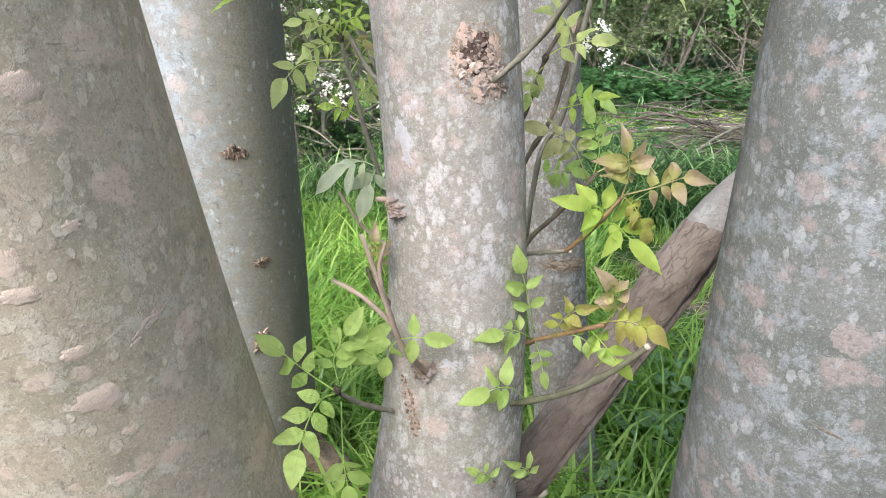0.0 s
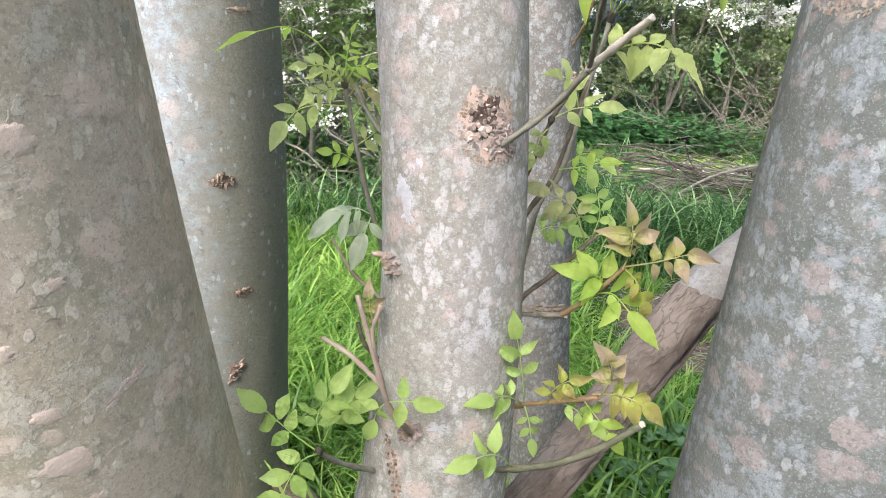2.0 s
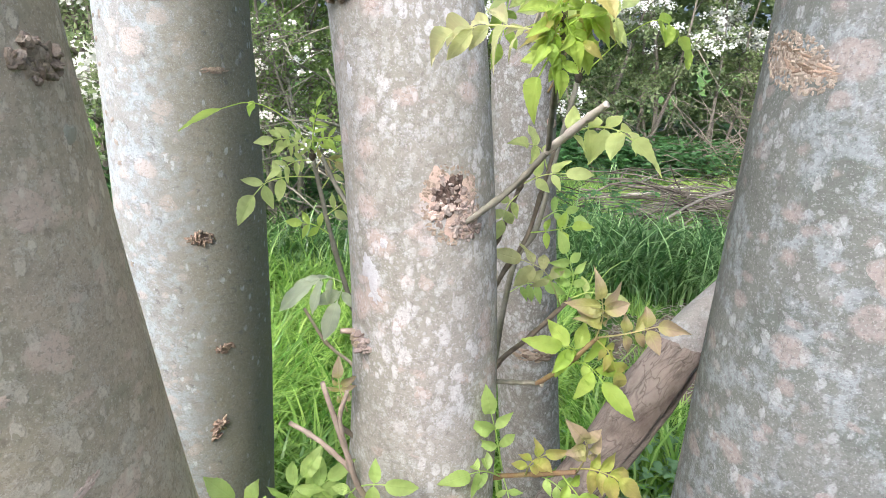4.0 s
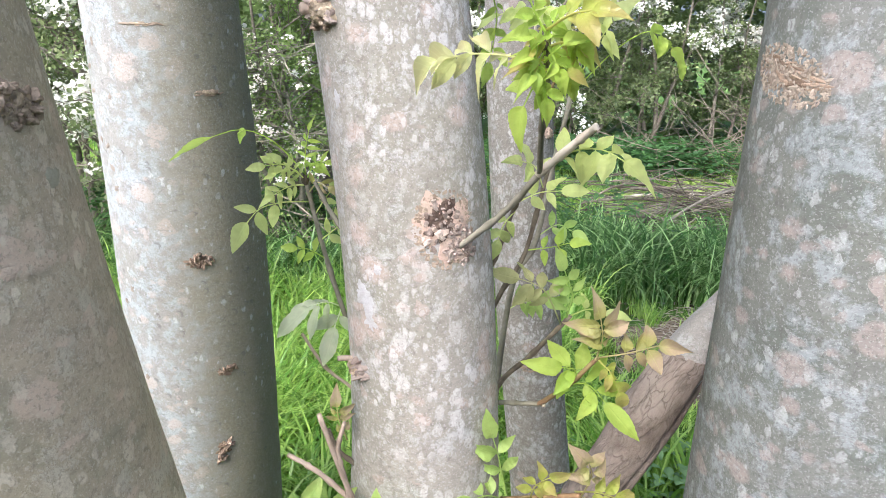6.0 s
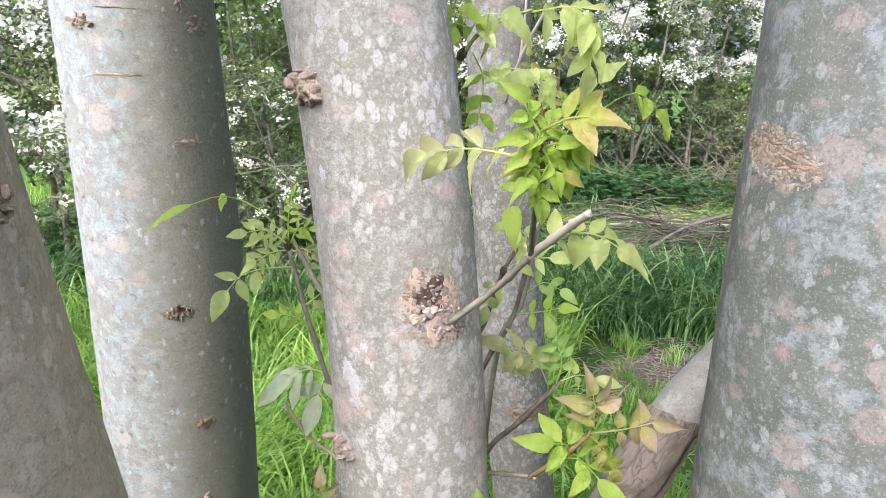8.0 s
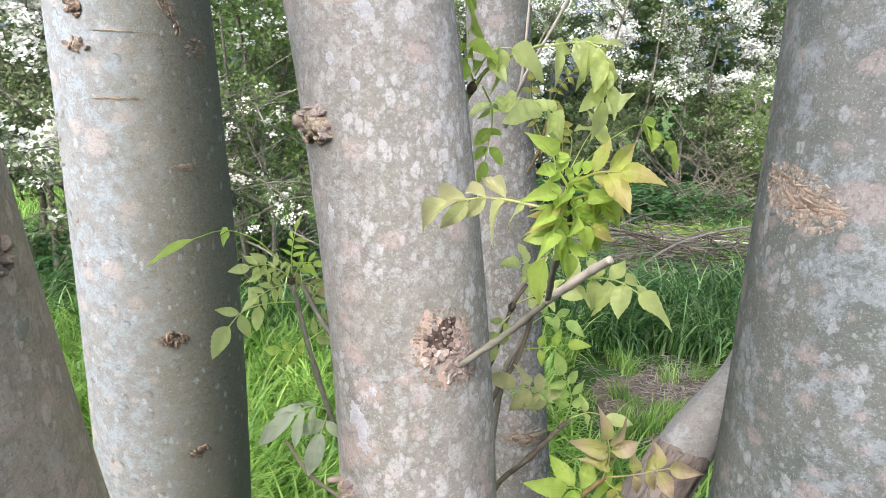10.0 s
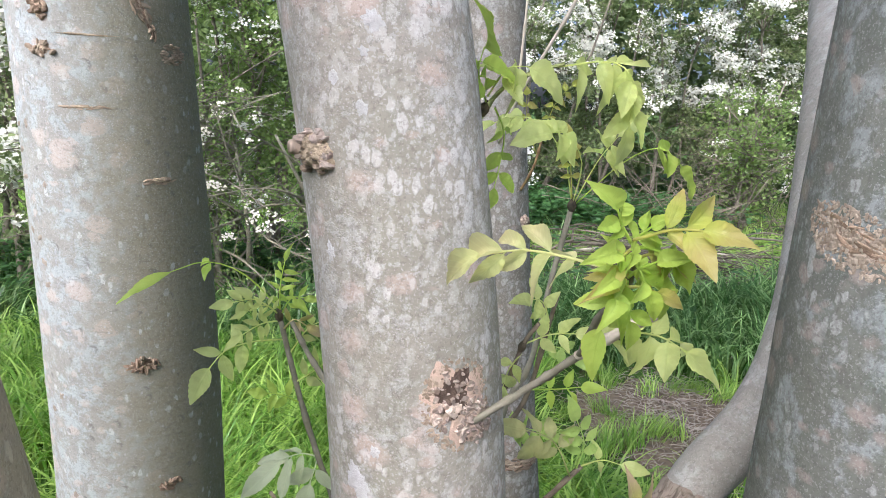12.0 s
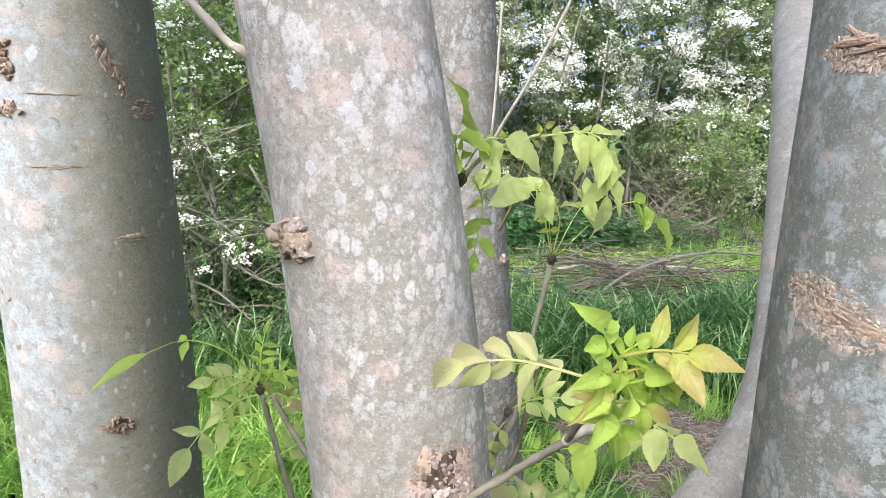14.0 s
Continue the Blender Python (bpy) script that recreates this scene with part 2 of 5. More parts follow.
M["twig_grey"] = plain_mat("twig_grey", (.20, .185, .135), (.27, .25, .195), 60)
M["twig_dark"] = plain_mat("twig_dark", (.13, .105, .075), (.20, .165, .12), 60)
M["twig_brown"] = plain_mat("twig_brown", (.42, .33, .26), (.33, .255, .195), 60)
M["twig_green"] = plain_mat("twig_green", (.36, .40, .16), (.29, .30, .13), 60)
M["twig_olive"] = plain_mat("twig_olive", (.10, .10, .06), (.15, .145, .09), 60)
M["twig_pale"] = plain_mat("twig_pale", (.62, .55, .45), (.52, .46, .37), 60)
M["twig_red"] = plain_mat("twig_red", (.25, .155, .085), (.31, .24, .10), 60)
M["cut_wood"] = plain_mat("cut_wood", (.58, .51, .40), (.48, .41, .31), 80)
M["bud"] = plain_mat("bud", (.05, .043, .03), (.10, .08, .05), 90)
M["branch"] = plain_mat("hedge_branch", (.17, .145, .115), (.26, .23, .185), 25)
M["dry_stick"] = plain_mat("dry_stick", (.065, .052, .038), (.28, .235, .178), 2.5)
M["straw"] = plain_mat("straw", (.42, .37, .315), (.24, .20, .165), 12)


def leaf_mat(name, a, bcol, thin, veins=0.22, gloss=0.42, tip=None):
    """Thin leaves with a pale midrib and side veins; each leaflet has its own shade."""
    b = Mat(name)
    uv = b.n("TexCoord", 2)
    ux, uy = b.n("SeparateXYZ", 0, Vector=uv), b.n("SeparateXYZ", 1, Vector=uv)
    side = b.math("ABSOLUTE", b.math("SUBTRACT", uy, 0.5))
    wave = b.math("SINE", b.math("MULTIPLY", b.math("SUBTRACT", ux, b.math("MULTIPLY", side, 0.5)), 52.0))
    rib = b.step(wave, 0.72, 1.0)
    mid = b.step(side, 0.055, 0.015)
    rnd = b.n("NewGeometry", 8)
    c = b.mix(rnd, a, bcol)
    soft = b.noise(b.coords(), 45.0, 3.0)
    c = b.mix(b.math("MULTIPLY", b.step(soft, 0.4, 0.65), 0.35), c, tuple(x * 0.75 for x in a))
    if tip is not None:
        c = b.mix(b.math("MULTIPLY", b.step(b.math("ADD", ux, b.math("MULTIPLY", rnd, 0.5)), 0.45, 1.0), 0.8), c, tip)
    vein = tuple(min(1.0, x * 1.45 + 0.05) for x in a)
    c = b.mix(b.math("MULTIPLY", b.math("MAXIMUM", mid, b.math("MULTIPLY", rib, 0.55)), veins), c, vein)
    lit = b.mix(0.55, c, tuple(min(1, x * 1.5) for x in bcol))
    return b.done(c, gloss, b.math("SUBTRACT", 0.0, b.math("MAXIMUM", mid, b.math("MULTIPLY", rib, 0.45))), 0.0005, 0.4, thin, lit)


M["leaf_green"] = leaf_mat("leaf_green", (.37, .52, .14), (.47, .60, .18), .5, .12)
M["leaf_yellow"] = leaf_mat("leaf_yellow", (.38, .53, .09), (.50, .62, .13), .55, .12)
M["leaf_pale"] = leaf_mat("leaf_pale", (.54, .62, .21), (.64, .70, .29), .58, .14, .36)
M["leaf_dull"] = leaf_mat("leaf_dull", (.42, .43, .19), (.50, .49, .24), .5, .10)
M["leaf_silver"] = leaf_mat("leaf_silver", (.55, .59, .40), (.62, .65, .46), .5, .2, .4)
M["leaf_bronze"] = leaf_mat("leaf_bronze", (.42, .46, .09), (.50, .54, .12), .5, .14, .3, tip=(.47, .36, .15))
M["leaf_rose"] = leaf_mat("leaf_rose", (.38, .38, .11), (.44, .40, .15), .45, .3, .28, tip=(.50, .35, .28))
M["leaf_cream"] = leaf_mat("leaf_cream", (.56, .60, .26), (.64, .65, .34), .52, .25, .34, tip=(.60, .54, .30))


def blade_mat(name, a, bcol, thin, gloss=0.45, few=1.0):
    b = Mat(name)
    rnd = b.n("NewGeometry", 8)
    c = b.mix(b.math("POWER", rnd, few), a, bcol)
    patch = b.noise(b.coords(), 1.7, 3.0)
    c = b.mix(b.math("MULTIPLY", b.step(patch, 0.4, 0.65), 0.5), c, tuple(x * 0.7 for x in a))
    return b.done(c, gloss, None, 0, 0.5, thin, b.mix(0.35, c, bcol))


# near grass bright, far grass darker: sun and hedge shade put into the colours
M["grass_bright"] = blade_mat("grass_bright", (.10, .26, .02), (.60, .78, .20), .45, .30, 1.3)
M["grass_deep_shaded"] = blade_mat("grass_deep_shaded", (.02, .085, .012), (.50, .72, .28), .40, 0.26, 2.2)
M["clover"] = blade_mat("clover", (.17, .30, .12), (.27, .42, .19), .4)
M["hedge_leaf"] = blade_mat("hedge_leaf", (.115, .165, .062), (.34, .40, .18), .48, .30)
M["hedge_light"] = blade_mat("hedge_light", (.15, .24, .06), (.33, .44, .14), .5, .34)
M["weed_sunlit"] = blade_mat("weed_sunlit", (.30, .42, .08), (.48, .58, .16), .45)
M["nettle"] = blade_mat("nettle", (.05, .12, .035), (.10, .22, .06), .35)
M["far_leaf"] = blade_mat("far_leaf", (.11, .16, .055), (.19, .26, .09), .45)
M["petal"] = blade_mat("petal", (.80, .79, .70), (.86, .85, .80), .3, 0.7)
M["petal_old"] = blade_mat("petal_old", (.72, .66, .56), (.80, .76, .68), .3, 0.7)


def ground_mat():
    b = Mat("ground")
    v = b.coords()
    n1 = b.noise(v, 0.5, 5.0)
    n2 = b.noise(v, 9.0, 5.0, 0.65)
    n3 = b.noise(v, 70.0, 4.0, 0.7)
    c = b.mix(b.step(n1, 0.35, 0.65), (.055, .12, .025), (.09, .16, .035))
    c = b.mix(b.step(n2, 0.5, 0.7), c, (.075, .062, .035))
    c = b.mix(b.math("MULTIPLY", b.step(n3, 0.5, 0.75), 0.5), c, (.035, .04, .018))
    return b.done(c, 0.95, b.math("ADD", n2, b.math("MULTIPLY", n3, 0.5)), 0.02, 0.1)


M["ground"] = ground_mat()
M["soil"] = plain_mat("litter_soil", (.20, .155, .11), (.12, .09, .065), 20, 0.95, 0.01)

# ---------------------------------------------------------------- helpers


def thing(name, base, label, category, group="", kind=""):
    ob = new(name)
    ob.location = base
    ob.empty_display_size = 0.1
    return tagged(ob, label, category, group, kind)


def root_of(ob):
    p = Vector(ob.location)
    return p + root_of(ob.parent) if ob.parent else p


def mesh_from(name, verts, faces, mat, smooth=True, uvs=None):
    me = bpy.data.meshes.new(name)
    me.from_pydata([tuple(v) for v in verts], [], faces)
    me.materials.append(mat)
    if uvs is not None:
        layer = me.uv_layers.new(name="UVMap")
        idx = np.empty(len(me.loops), dtype=np.int32)
        me.loops.foreach_get("vertex_index", idx)
        layer.data.foreach_set("uv", np.asarray(uvs, dtype=np.float32)[idx].ravel())
    if smooth:
        me.polygons.foreach_set("use_smooth", [True] * len(me.polygons))
    me.update()
    return me


def part(name, verts, faces, mat, parent, label="", smooth=True, uvs=None):
    """One mesh object under a thing or a part; the vertices are given in the world."""
    off = root_of(parent)
    me = mesh_from(name, [Vector(v) - off for v in verts], faces, mat, smooth, uvs)
    ob = new(name, me)
    ob.parent = parent
    return tagged(ob, label)


def quads(name, V, F, mat, kind="stuff", label="", category="", parent=None):
    """A large joined mesh from arrays of vertices and of faces that all have the same corner count."""
    me = bpy.data.meshes.new(name)
    V = np.asarray(V, dtype=np.float32)
    F = np.asarray(F, dtype=np.int32)
    k = F.shape[1]
    if parent is not None:
        V = V - np.array(root_of(parent), dtype=np.float32)
    me.vertices.add(len(V))
    me.vertices.foreach_set("co", V.ravel())
    me.loops.add(F.size)
    me.loops.foreach_set("vertex_index", F.ravel())
    me.polygons.add(len(F))
    me.polygons.foreach_set("loop_start", np.arange(0, F.size, k, dtype=np.int32))
    me.materials.append(mat)
    me.update(calc_edges=True)
    me.validate()
    ob = new(name, me)
    if parent is not None:
        ob.parent = parent
    return tagged(ob, label, category, "", kind)


def spline(pts, n):
    """Catmull-Rom through the points: n samples of each column."""
    P = np.array(pts, dtype=float)
    P = np.vstack([2 * P[0] - P[1], P, 2 * P[-1] - P[-2]])
    out = []
    for u in np.linspace(0, len(P) - 3 - 1e-6, n):
        i = int(u)
        t = u - i
        a, b, c, d = P[i:i + 4]
        out.append(0.5 * (2 * b + (c - a) * t + (2 * a - 5 * b + 4 * c - d) * t * t + (3 * b - a - 3 * c + d) * t ** 3))
    return np.array(out)


def tube(pts, r0, r1, rings=14, sides=8, wobble=0.0, seed=0.0, radii=None, knots=()):
    """A tapered, slightly crooked round limb along a curve, closed at both ends."""
    C = spline(pts, rings)
    R = spline([(r,) for r in radii], rings)[:, 0] if radii else np.linspace(r0, r1, rings)
    verts, faces = [], []
    ref = Vector((0.3, 0.2, 1.0)).normalized()
    for i in range(rings):
        d = Vector(C[min(i + 1, rings - 1)] - C[max(i - 1, 0)]).normalized()
        a = d.cross(ref)
        if a.length < 0.05:
            a = d.cross(Vector((1, 0, 0)))
        a.normalize()
        b = d.cross(a)
        u = i / (rings - 1)
        swell = 1.0 + sum(k[1] * math.exp(-((u - k[0]) / 0.03) ** 2) for k in knots)
        for j in range(sides):
            t = 2 * math.pi * j / sides
            o = a * math.cos(t) + b * math.sin(t)
            p = Vector(C[i])
            k = R[i] * swell * (1 + wobble * noise.noise(p * (0.35 / max(r0, 0.004)) + o * 1.3 + Vector((seed, seed, seed))))
            verts.append(p + o * k)
    for i in range(rings - 1):
        for j in range(sides):
            q = (j + 1) % sides
            faces.append((i * sides + j, i * sides + q, (i + 1) * sides + q, (i + 1) * sides + j))
    faces.append(tuple(range(sides - 1, -1, -1)))
    faces.append(tuple(range((rings - 1) * sides, rings * sides)))
    return verts, faces


# ---------------------------------------------------------------- trunks
TRUNKS = {
    "a": [(0, -.15, .70, .24), (.3, -.235, .66, .195), (.6, -.296, .627, .174), (1, -.347, .579, .158), (1.4, -.377, .525, .142), (1.8, -.385, .464, .128), (2.2, -.39, .41, .12), (4.2, -.5, .25, .09), (7.0, -.75, .1, .02)],
    "b": [(0, -.545, 1.545, .20), (.25, -.53, 1.53, .172), (.6, -.517, 1.51, .167), (1, -.508, 1.486, .163), (1.4, -.506, 1.46, .155), (1.8, -.511, 1.432, .145), (2.2, -.523, 1.403, .136), (4.4, -.66, 1.28, .09), (7.2, -.9, 1.2, .02)],
    "c": [(0, -.1, .745, .17), (.3, -.05, .733, .128), (.6, -.022, .725, .126), (.8, .003, .722, .109), (1, .019, .722, .094), (1.2, .021, .724, .085), (1.4, .009, .728, .081), (1.6, -.014, .735, .079), (1.8, -.046, .744, .078), (2, -.085, .754, .076), (4, -.46, .84, .055), (6.2, -.9, .95, .015)],
    "d": [(0, .56, .67, .24), (.3, .52, .66, .193), (.6, .503, .653, .18), (1, .483, .646, .162), (1.4, .466, .641, .144), (1.8, .451, .638, .128), (2.2, .438, .637, .116), (4.3, .40, .65, .08), (7.2, .45, .7, .02)],
    "e": [(0, .43, 1.6, .105), (.25, .39, 1.592, .09), (.6, .34, 1.586, .084), (1, .29, 1.579, .082), (1.4, .248, 1.572, .077), (1.8, .213, 1.565, .071), (2.2, .185, 1.56, .066), (4.2, .08, 1.53, .045), (6.2, -.05, 1.5, .012)],
}


def section(key, z):
    """Centre and radius of a trunk at a height."""
    rows = TRUNKS[key]
    i = max(0, min(len(rows) - 2, sum(1 for r in rows if r[0] <= z) - 1))
    p0, p1 = rows[i], rows[i + 1]
    h = p1[0] - p0[0]
    t = (z - p0[0]) / h
    slope = []
    for k in (i, i + 1):
        lo, hi = rows[max(k - 1, 0)], rows[min(k + 1, len(rows) - 1)]
        slope.append([(hi[c] - lo[c]) / (hi[0] - lo[0]) * h for c in (1, 2, 3)])
    a, b, c, d = 2 * t ** 3 - 3 * t * t + 1, t ** 3 - 2 * t * t + t, -2 * t ** 3 + 3 * t * t, t ** 3 - t * t
    return [a * p0[c0] + b * slope[0][c0 - 1] + c * p1[c0] + d * slope[1][c0 - 1] for c0 in (1, 2, 3)]


def skin(key, ang, z, lift=0.0):
    """A point on a trunk's bark, ang degrees round from +x."""
    x, y, r = section(key, z)
    a = radians(ang)
    o = Vector((math.cos(a), math.sin(a), 0))
    s = ord(key) * 1.7
    wob = 0.018 * noise.noise(Vector((o.x * 1.6 + s, o.y * 1.6, z * 2.4))) + 0.007 * noise.noise(Vector((o.x * 5 + s, o.y * 5, z * 11)))
    root = max(0.0, 0.35 - z) ** 2 * 1.4 * noise.noise(Vector((o.x * 2.2, o.y * 2.2 + s, 0)))
    return Vector((x, y, z)) + o * (r * (1 + wob) + root + lift)


def trunk(key, tree, mat, sides=72):
    top = TRUNKS[key][-1][0]
    zs = list(np.arange(-0.06, 0.5, 0.03)) + list(np.arange(0.5, 2.3, 0.018)) + list(np.arange(2.3, top, 0.08))
    verts = [skin(key, 360 * j / sides, z) for z in zs for j in range(sides)]
    faces = [(i * sides + j, i * sides + (j + 1) % sides, (i + 1) * sides + (j + 1) % sides, (i + 1) * sides + j)
             for i in range(len(zs) - 1) for j in range(sides)]
    faces.append(tuple((len(zs) - 1) * sides + j for j in range(sides)))
    return part("trunk", verts, faces, mat, tree)


def patch(name, key, tree, ang, z, w, h, mat, lift, lumps=0.0, cells=90.0, tilt=0.0, label="", ragged=0.35, n=26, seed=0.0):
    """A crust, scar or callus that hugs the bark: w and h in metres, raised by lift, with lumps on it."""
    verts, faces = [], []
    r = section(key, z)[2]
    ct, st = math.cos(radians(tilt)), math.sin(radians(tilt))
    for i in range(n + 1):
        for j in range(n + 1):
            u, v = 2 * j / n - 1, 2 * i / n - 1
            # square to disc, so that the outline is round and ragged
            du, dv = u * math.sqrt(1 - v * v / 2), v * math.sqrt(1 - u * u / 2)
            rad = math.hypot(du, dv)
            th = math.atan2(dv, du)
            edge = 1 + ragged * noise.noise(Vector((math.cos(th) * 1.7 + seed, math.sin(th) * 1.7, ang * 0.13 + z * 7))) + 0.45 * ragged * noise.noise(Vector((math.cos(th) * 5, math.sin(th) * 5, ang * 0.3 + z * 5))) + 0.16 * ragged * noise.noise(Vector((math.cos(th) * 13, math.sin(th) * 13, z * 3)))
            x, y = du * edge * w / 2, dv * edge * h / 2
            x, y = x * ct - y * st, x * st + y * ct
            q = Vector((x * cells, y * cells, seed + z * 31))
            q += noise.noise_vector(q * 0.7) * 0.7
            d, cell = noise.voronoi(q)
            own = 0.5 + 0.5 * noise.noise(cell[0] * 3.7 + Vector((9, 2, 4)))
            bump = lumps * (0.15 + own * 1.3) * min(1.0, (d[1] - d[0]) * 5) + lumps * 0.5 * noise.noise(q * 0.35) if lumps else 0.0
            fall = max(0.0, 1 - rad ** 4)
            verts.append(skin(key, ang + math.degrees(x / r), z + y, -0.0025 + (0.0025 + lift + bump) * (fall if rad < 0.999 else 0)))
    for i in range(n):
        for j in range(n):
            k = i * (n + 1) + j
            faces.append((k, k + 1, k + n + 2, k + n + 1))
    return part(name, verts, faces, mat, tree, label)


def chips(key, tree, ang, z, w, h, n, size, mat, seed, lift=0.002, aspect=1.3, tilt=None, inner=0.0, slope=0.0, label="crumbled bark chips"):
    """Loose chips of dead bark crowded in an oval on a stem: each a small raised, uneven plate."""
    rng = random.Random(seed)
    r = section(key, z)[2]
    cs, ss = math.cos(radians(slope)), math.sin(radians(slope))
    V, F = [], []
    for _ in range(n):
        q = math.sqrt(rng.uniform(inner * inner, 1.0))
        th = rng.uniform(0, 2 * math.pi)
        ex, ey = q * math.cos(th) * w / 2, q * math.sin(th) * h / 2
        cx, cy = ex * cs - ey * ss, ex * ss + ey * cs
        sz = size * rng.uniform(.5, 1.35)
        a = radians(rng.uniform(0, 180) if tilt is None else rng.gauss(tilt, 14))
        up = lift * rng.uniform(.4, 1.5)
        lean_x, lean_y = rng.uniform(-.35, .35) * up, rng.uniform(-.35, .35) * up
        m = 7
        k = len(V)
        shape = [rng.uniform(.7, 1.2) for _ in range(m)]
        for ring, out in ((1.06, -.0012), (1.0, up * .75), (.62, up)):
            for j in range(m):
                t = 2 * math.pi * j / m
                px, py = math.cos(t) * aspect * sz / 2 * shape[j] * ring, math.sin(t) / aspect * sz / 2 * shape[j] * ring
                x, y = cx + px * math.cos(a) - py * math.sin(a), cy + px * math.sin(a) + py * math.cos(a)
                o = out if out < 0 else out + lean_x * math.cos(t) + lean_y * math.sin(t)
                V.append(skin(key, ang + math.degrees(x / r), z + y, o))
        for i in range(2):
            for j in range(m):
                u = (j + 1) % m
                F.append((k + i * m + j, k + i * m + u, k + (i + 1) * m + u, k + (i + 1) * m + j))
        F.append(tuple(k + 2 * m + j for j in range(m)))
    ob = part("crumbled_bark", V, F, mat, tree, label, False)
    ob["kind"] = "stuff"
    return ob


def scar_branch_stub(key, tree, ang, z, length, r, mat, droop=0.2, label=""):
    p = skin(key, ang, z, -0.004)
    a = radians(ang)
    d = Vector((math.cos(a), math.sin(a), droop))
    v, f = tube([p, p + d * length * 0.5, p + d * length], r, r * 0.7, 10, 10, 0.5, z * 9)
    return part("stub", v, f, mat, tree, label)


# ---------------------------------------------------------------- leaves and shoots
def leaf_outline(u):
    """Half width of an ash leaflet along its length: a short stalk, widest before the middle, drawn out to a point."""
    if u < 0.05:
        return 0.06
    t = (u - 0.05) / 0.95
    return max(0.015, (math.sin(math.pi * t ** 0.80) ** 0.85) * (1 - 0.18 * t))


def leaflet(origin, way, up, length, width, fold, curl, rng, V, F, U):
    """One pointed, toothed leaflet folded along its midrib, quilted between its veins and curled."""
    way = way.normalized()
    side = way.cross(up).normalized()
    nrm = side.cross(way).normalized()
    k = len(V)
    twist = rng.uniform(-0.7, 0.7) * (1 + 1.6 * max(0.0, curl))
    buckle = rng.uniform(0.04, 0.13)
    phase = rng.uniform(0, 6)
    rows = 19
    for i in range(rows):
        s = i / (rows - 1)
        tooth = 1.0 + (0.035 if i % 2 else -0.035) * (1 if 0.12 < s < 0.95 else 0)
        mid = origin + way * (length * s) + nrm * (-curl * length * s * s) + side * (0.10 * length * math.sin(phase) * s * s)
        half = width * 0.5 * leaf_outline(s)
        lift = fold * half
        t = twist * s
        sd = side * math.cos(t) + nrm * math.sin(t)
        wave = buckle * width * math.sin(s * 9 + phase + rng.uniform(-0.4, 0.4)) * min(1.0, half / (width * 0.25))
        quilt = nrm * (0.035 * width * (1 if i % 4 < 2 else -1) * min(1.0, half / (width * 0.3)))
        ahead = way * (length * 0.012 if i % 2 else 0.0)
        V += [mid + ahead + sd * half * tooth + nrm * (lift + wave), mid + sd * half * 0.5 + nrm * lift * 0.42 + quilt, mid,
              mid - sd * half * 0.5 + nrm * lift * 0.42 + quilt, mid + ahead - sd * half * tooth + nrm * (lift - wave)]
        U += [(s, 0.0), (s, 0.25), (s, 0.5), (s, 0.75), (s, 1.0)]
    for i in range(rows - 1):
        for j in range(4):
            a = k + i * 5 + j
            F.append((a, a + 1, a + 6, a + 5))


def compound_leaf(parent, pts, pairs, size, mat, seed, up=(0, -0.45, 1), spread=62, start=0.35, fold=0.35, curl=0.18, ratio=0.52, label="", end=1.0, young=0.0):
    """A feathered leaf: a thin stalk through pts, pairs of leaflets along it and one at its end."""
    rng = random.Random(seed)
    C = spline(pts, 40)
    V, F, U = [], [], []
    tv, tf = tube(pts, 0.0010, 0.0005, 10, 5)
    V += tv
    F += tf
    U += [(0.5, 0.5)] * len(tv)
    up = Vector(up).normalized()

    def at(u):
        i = min(38, max(0, int(u * 39)))
        return Vector(C[i]), Vector(C[i + 1] - C[i]).normalized()

    for p in range(pairs):
        u = start + (0.92 - start) * p / max(1, pairs - 0.3)
        o, d = at(u)
        s = d.cross(up).normalized()
        for sign in (1, -1):
            ang = radians(spread + rng.uniform(-12, 12) - 10 * p / max(1, pairs))
            way = d * math.cos(ang) + s * sign * math.sin(ang) + up * rng.uniform(-0.55, 0.2) - Vector((0, 0, 0.15 + young))
            ln = size * rng.uniform(0.82, 1.12) * (0.8 + 0.25 * p / max(1, pairs))
            leaflet(o, way, (up + Vector((rng.uniform(-.6, .6), rng.uniform(-.5, .5), rng.uniform(-.3, .3)))).normalized(), ln, ln * ratio * rng.uniform(0.82, 1.12), fold * rng.uniform(0.3, 1.9), curl * rng.uniform(-0.3, 2.6), rng, V, F, U)
    o, d = at(0.96)
    leaflet(o, d - Vector((0, 0, 0.1 + young)), up, size * 1.12 * end, size * 1.12 * ratio, fold, curl * 1.4, rng, V, F, U)
    return part("leaf", V, F, mat, parent, label, True, U)


def shoot(tree, pts, r0, r1, mat, label="", seed=1.0, knots=((0.33, 0.35), (0.68, 0.35)), sides=9, name="shoot"):
    v, f = tube(pts, r0 * 0.78, r1 * 0.78, 26, sides, 0.25, seed, knots=knots)
    return part(name, v, f, mat, tree, label)


def bud(tree, p, way, size, label="dark bud"):
    p, way, size = Vector(p), Vector(way).normalized(), size * 0.8
    v, f = tube([p, p + way * size * 0.5, p + way * size], size * 0.3, size * 0.06, 9, 8, 0.1, 0.0, radii=(size * 0.22, size * 0.34, size * 0.05))
    return part("bud", v, f, M["bud"], tree, label)


def cut_end(tree, p, way, r):
    p, way = Vector(p), Vector(way).normalized()
    v, f = tube([p - way * r * 0.6, p, p + way * r * 0.5], r, r * 0.85, 6, 10, 0.15, 2.0)
    return part("cut_end", v, f, M["cut_wood"], tree, "pale freshly cut end")


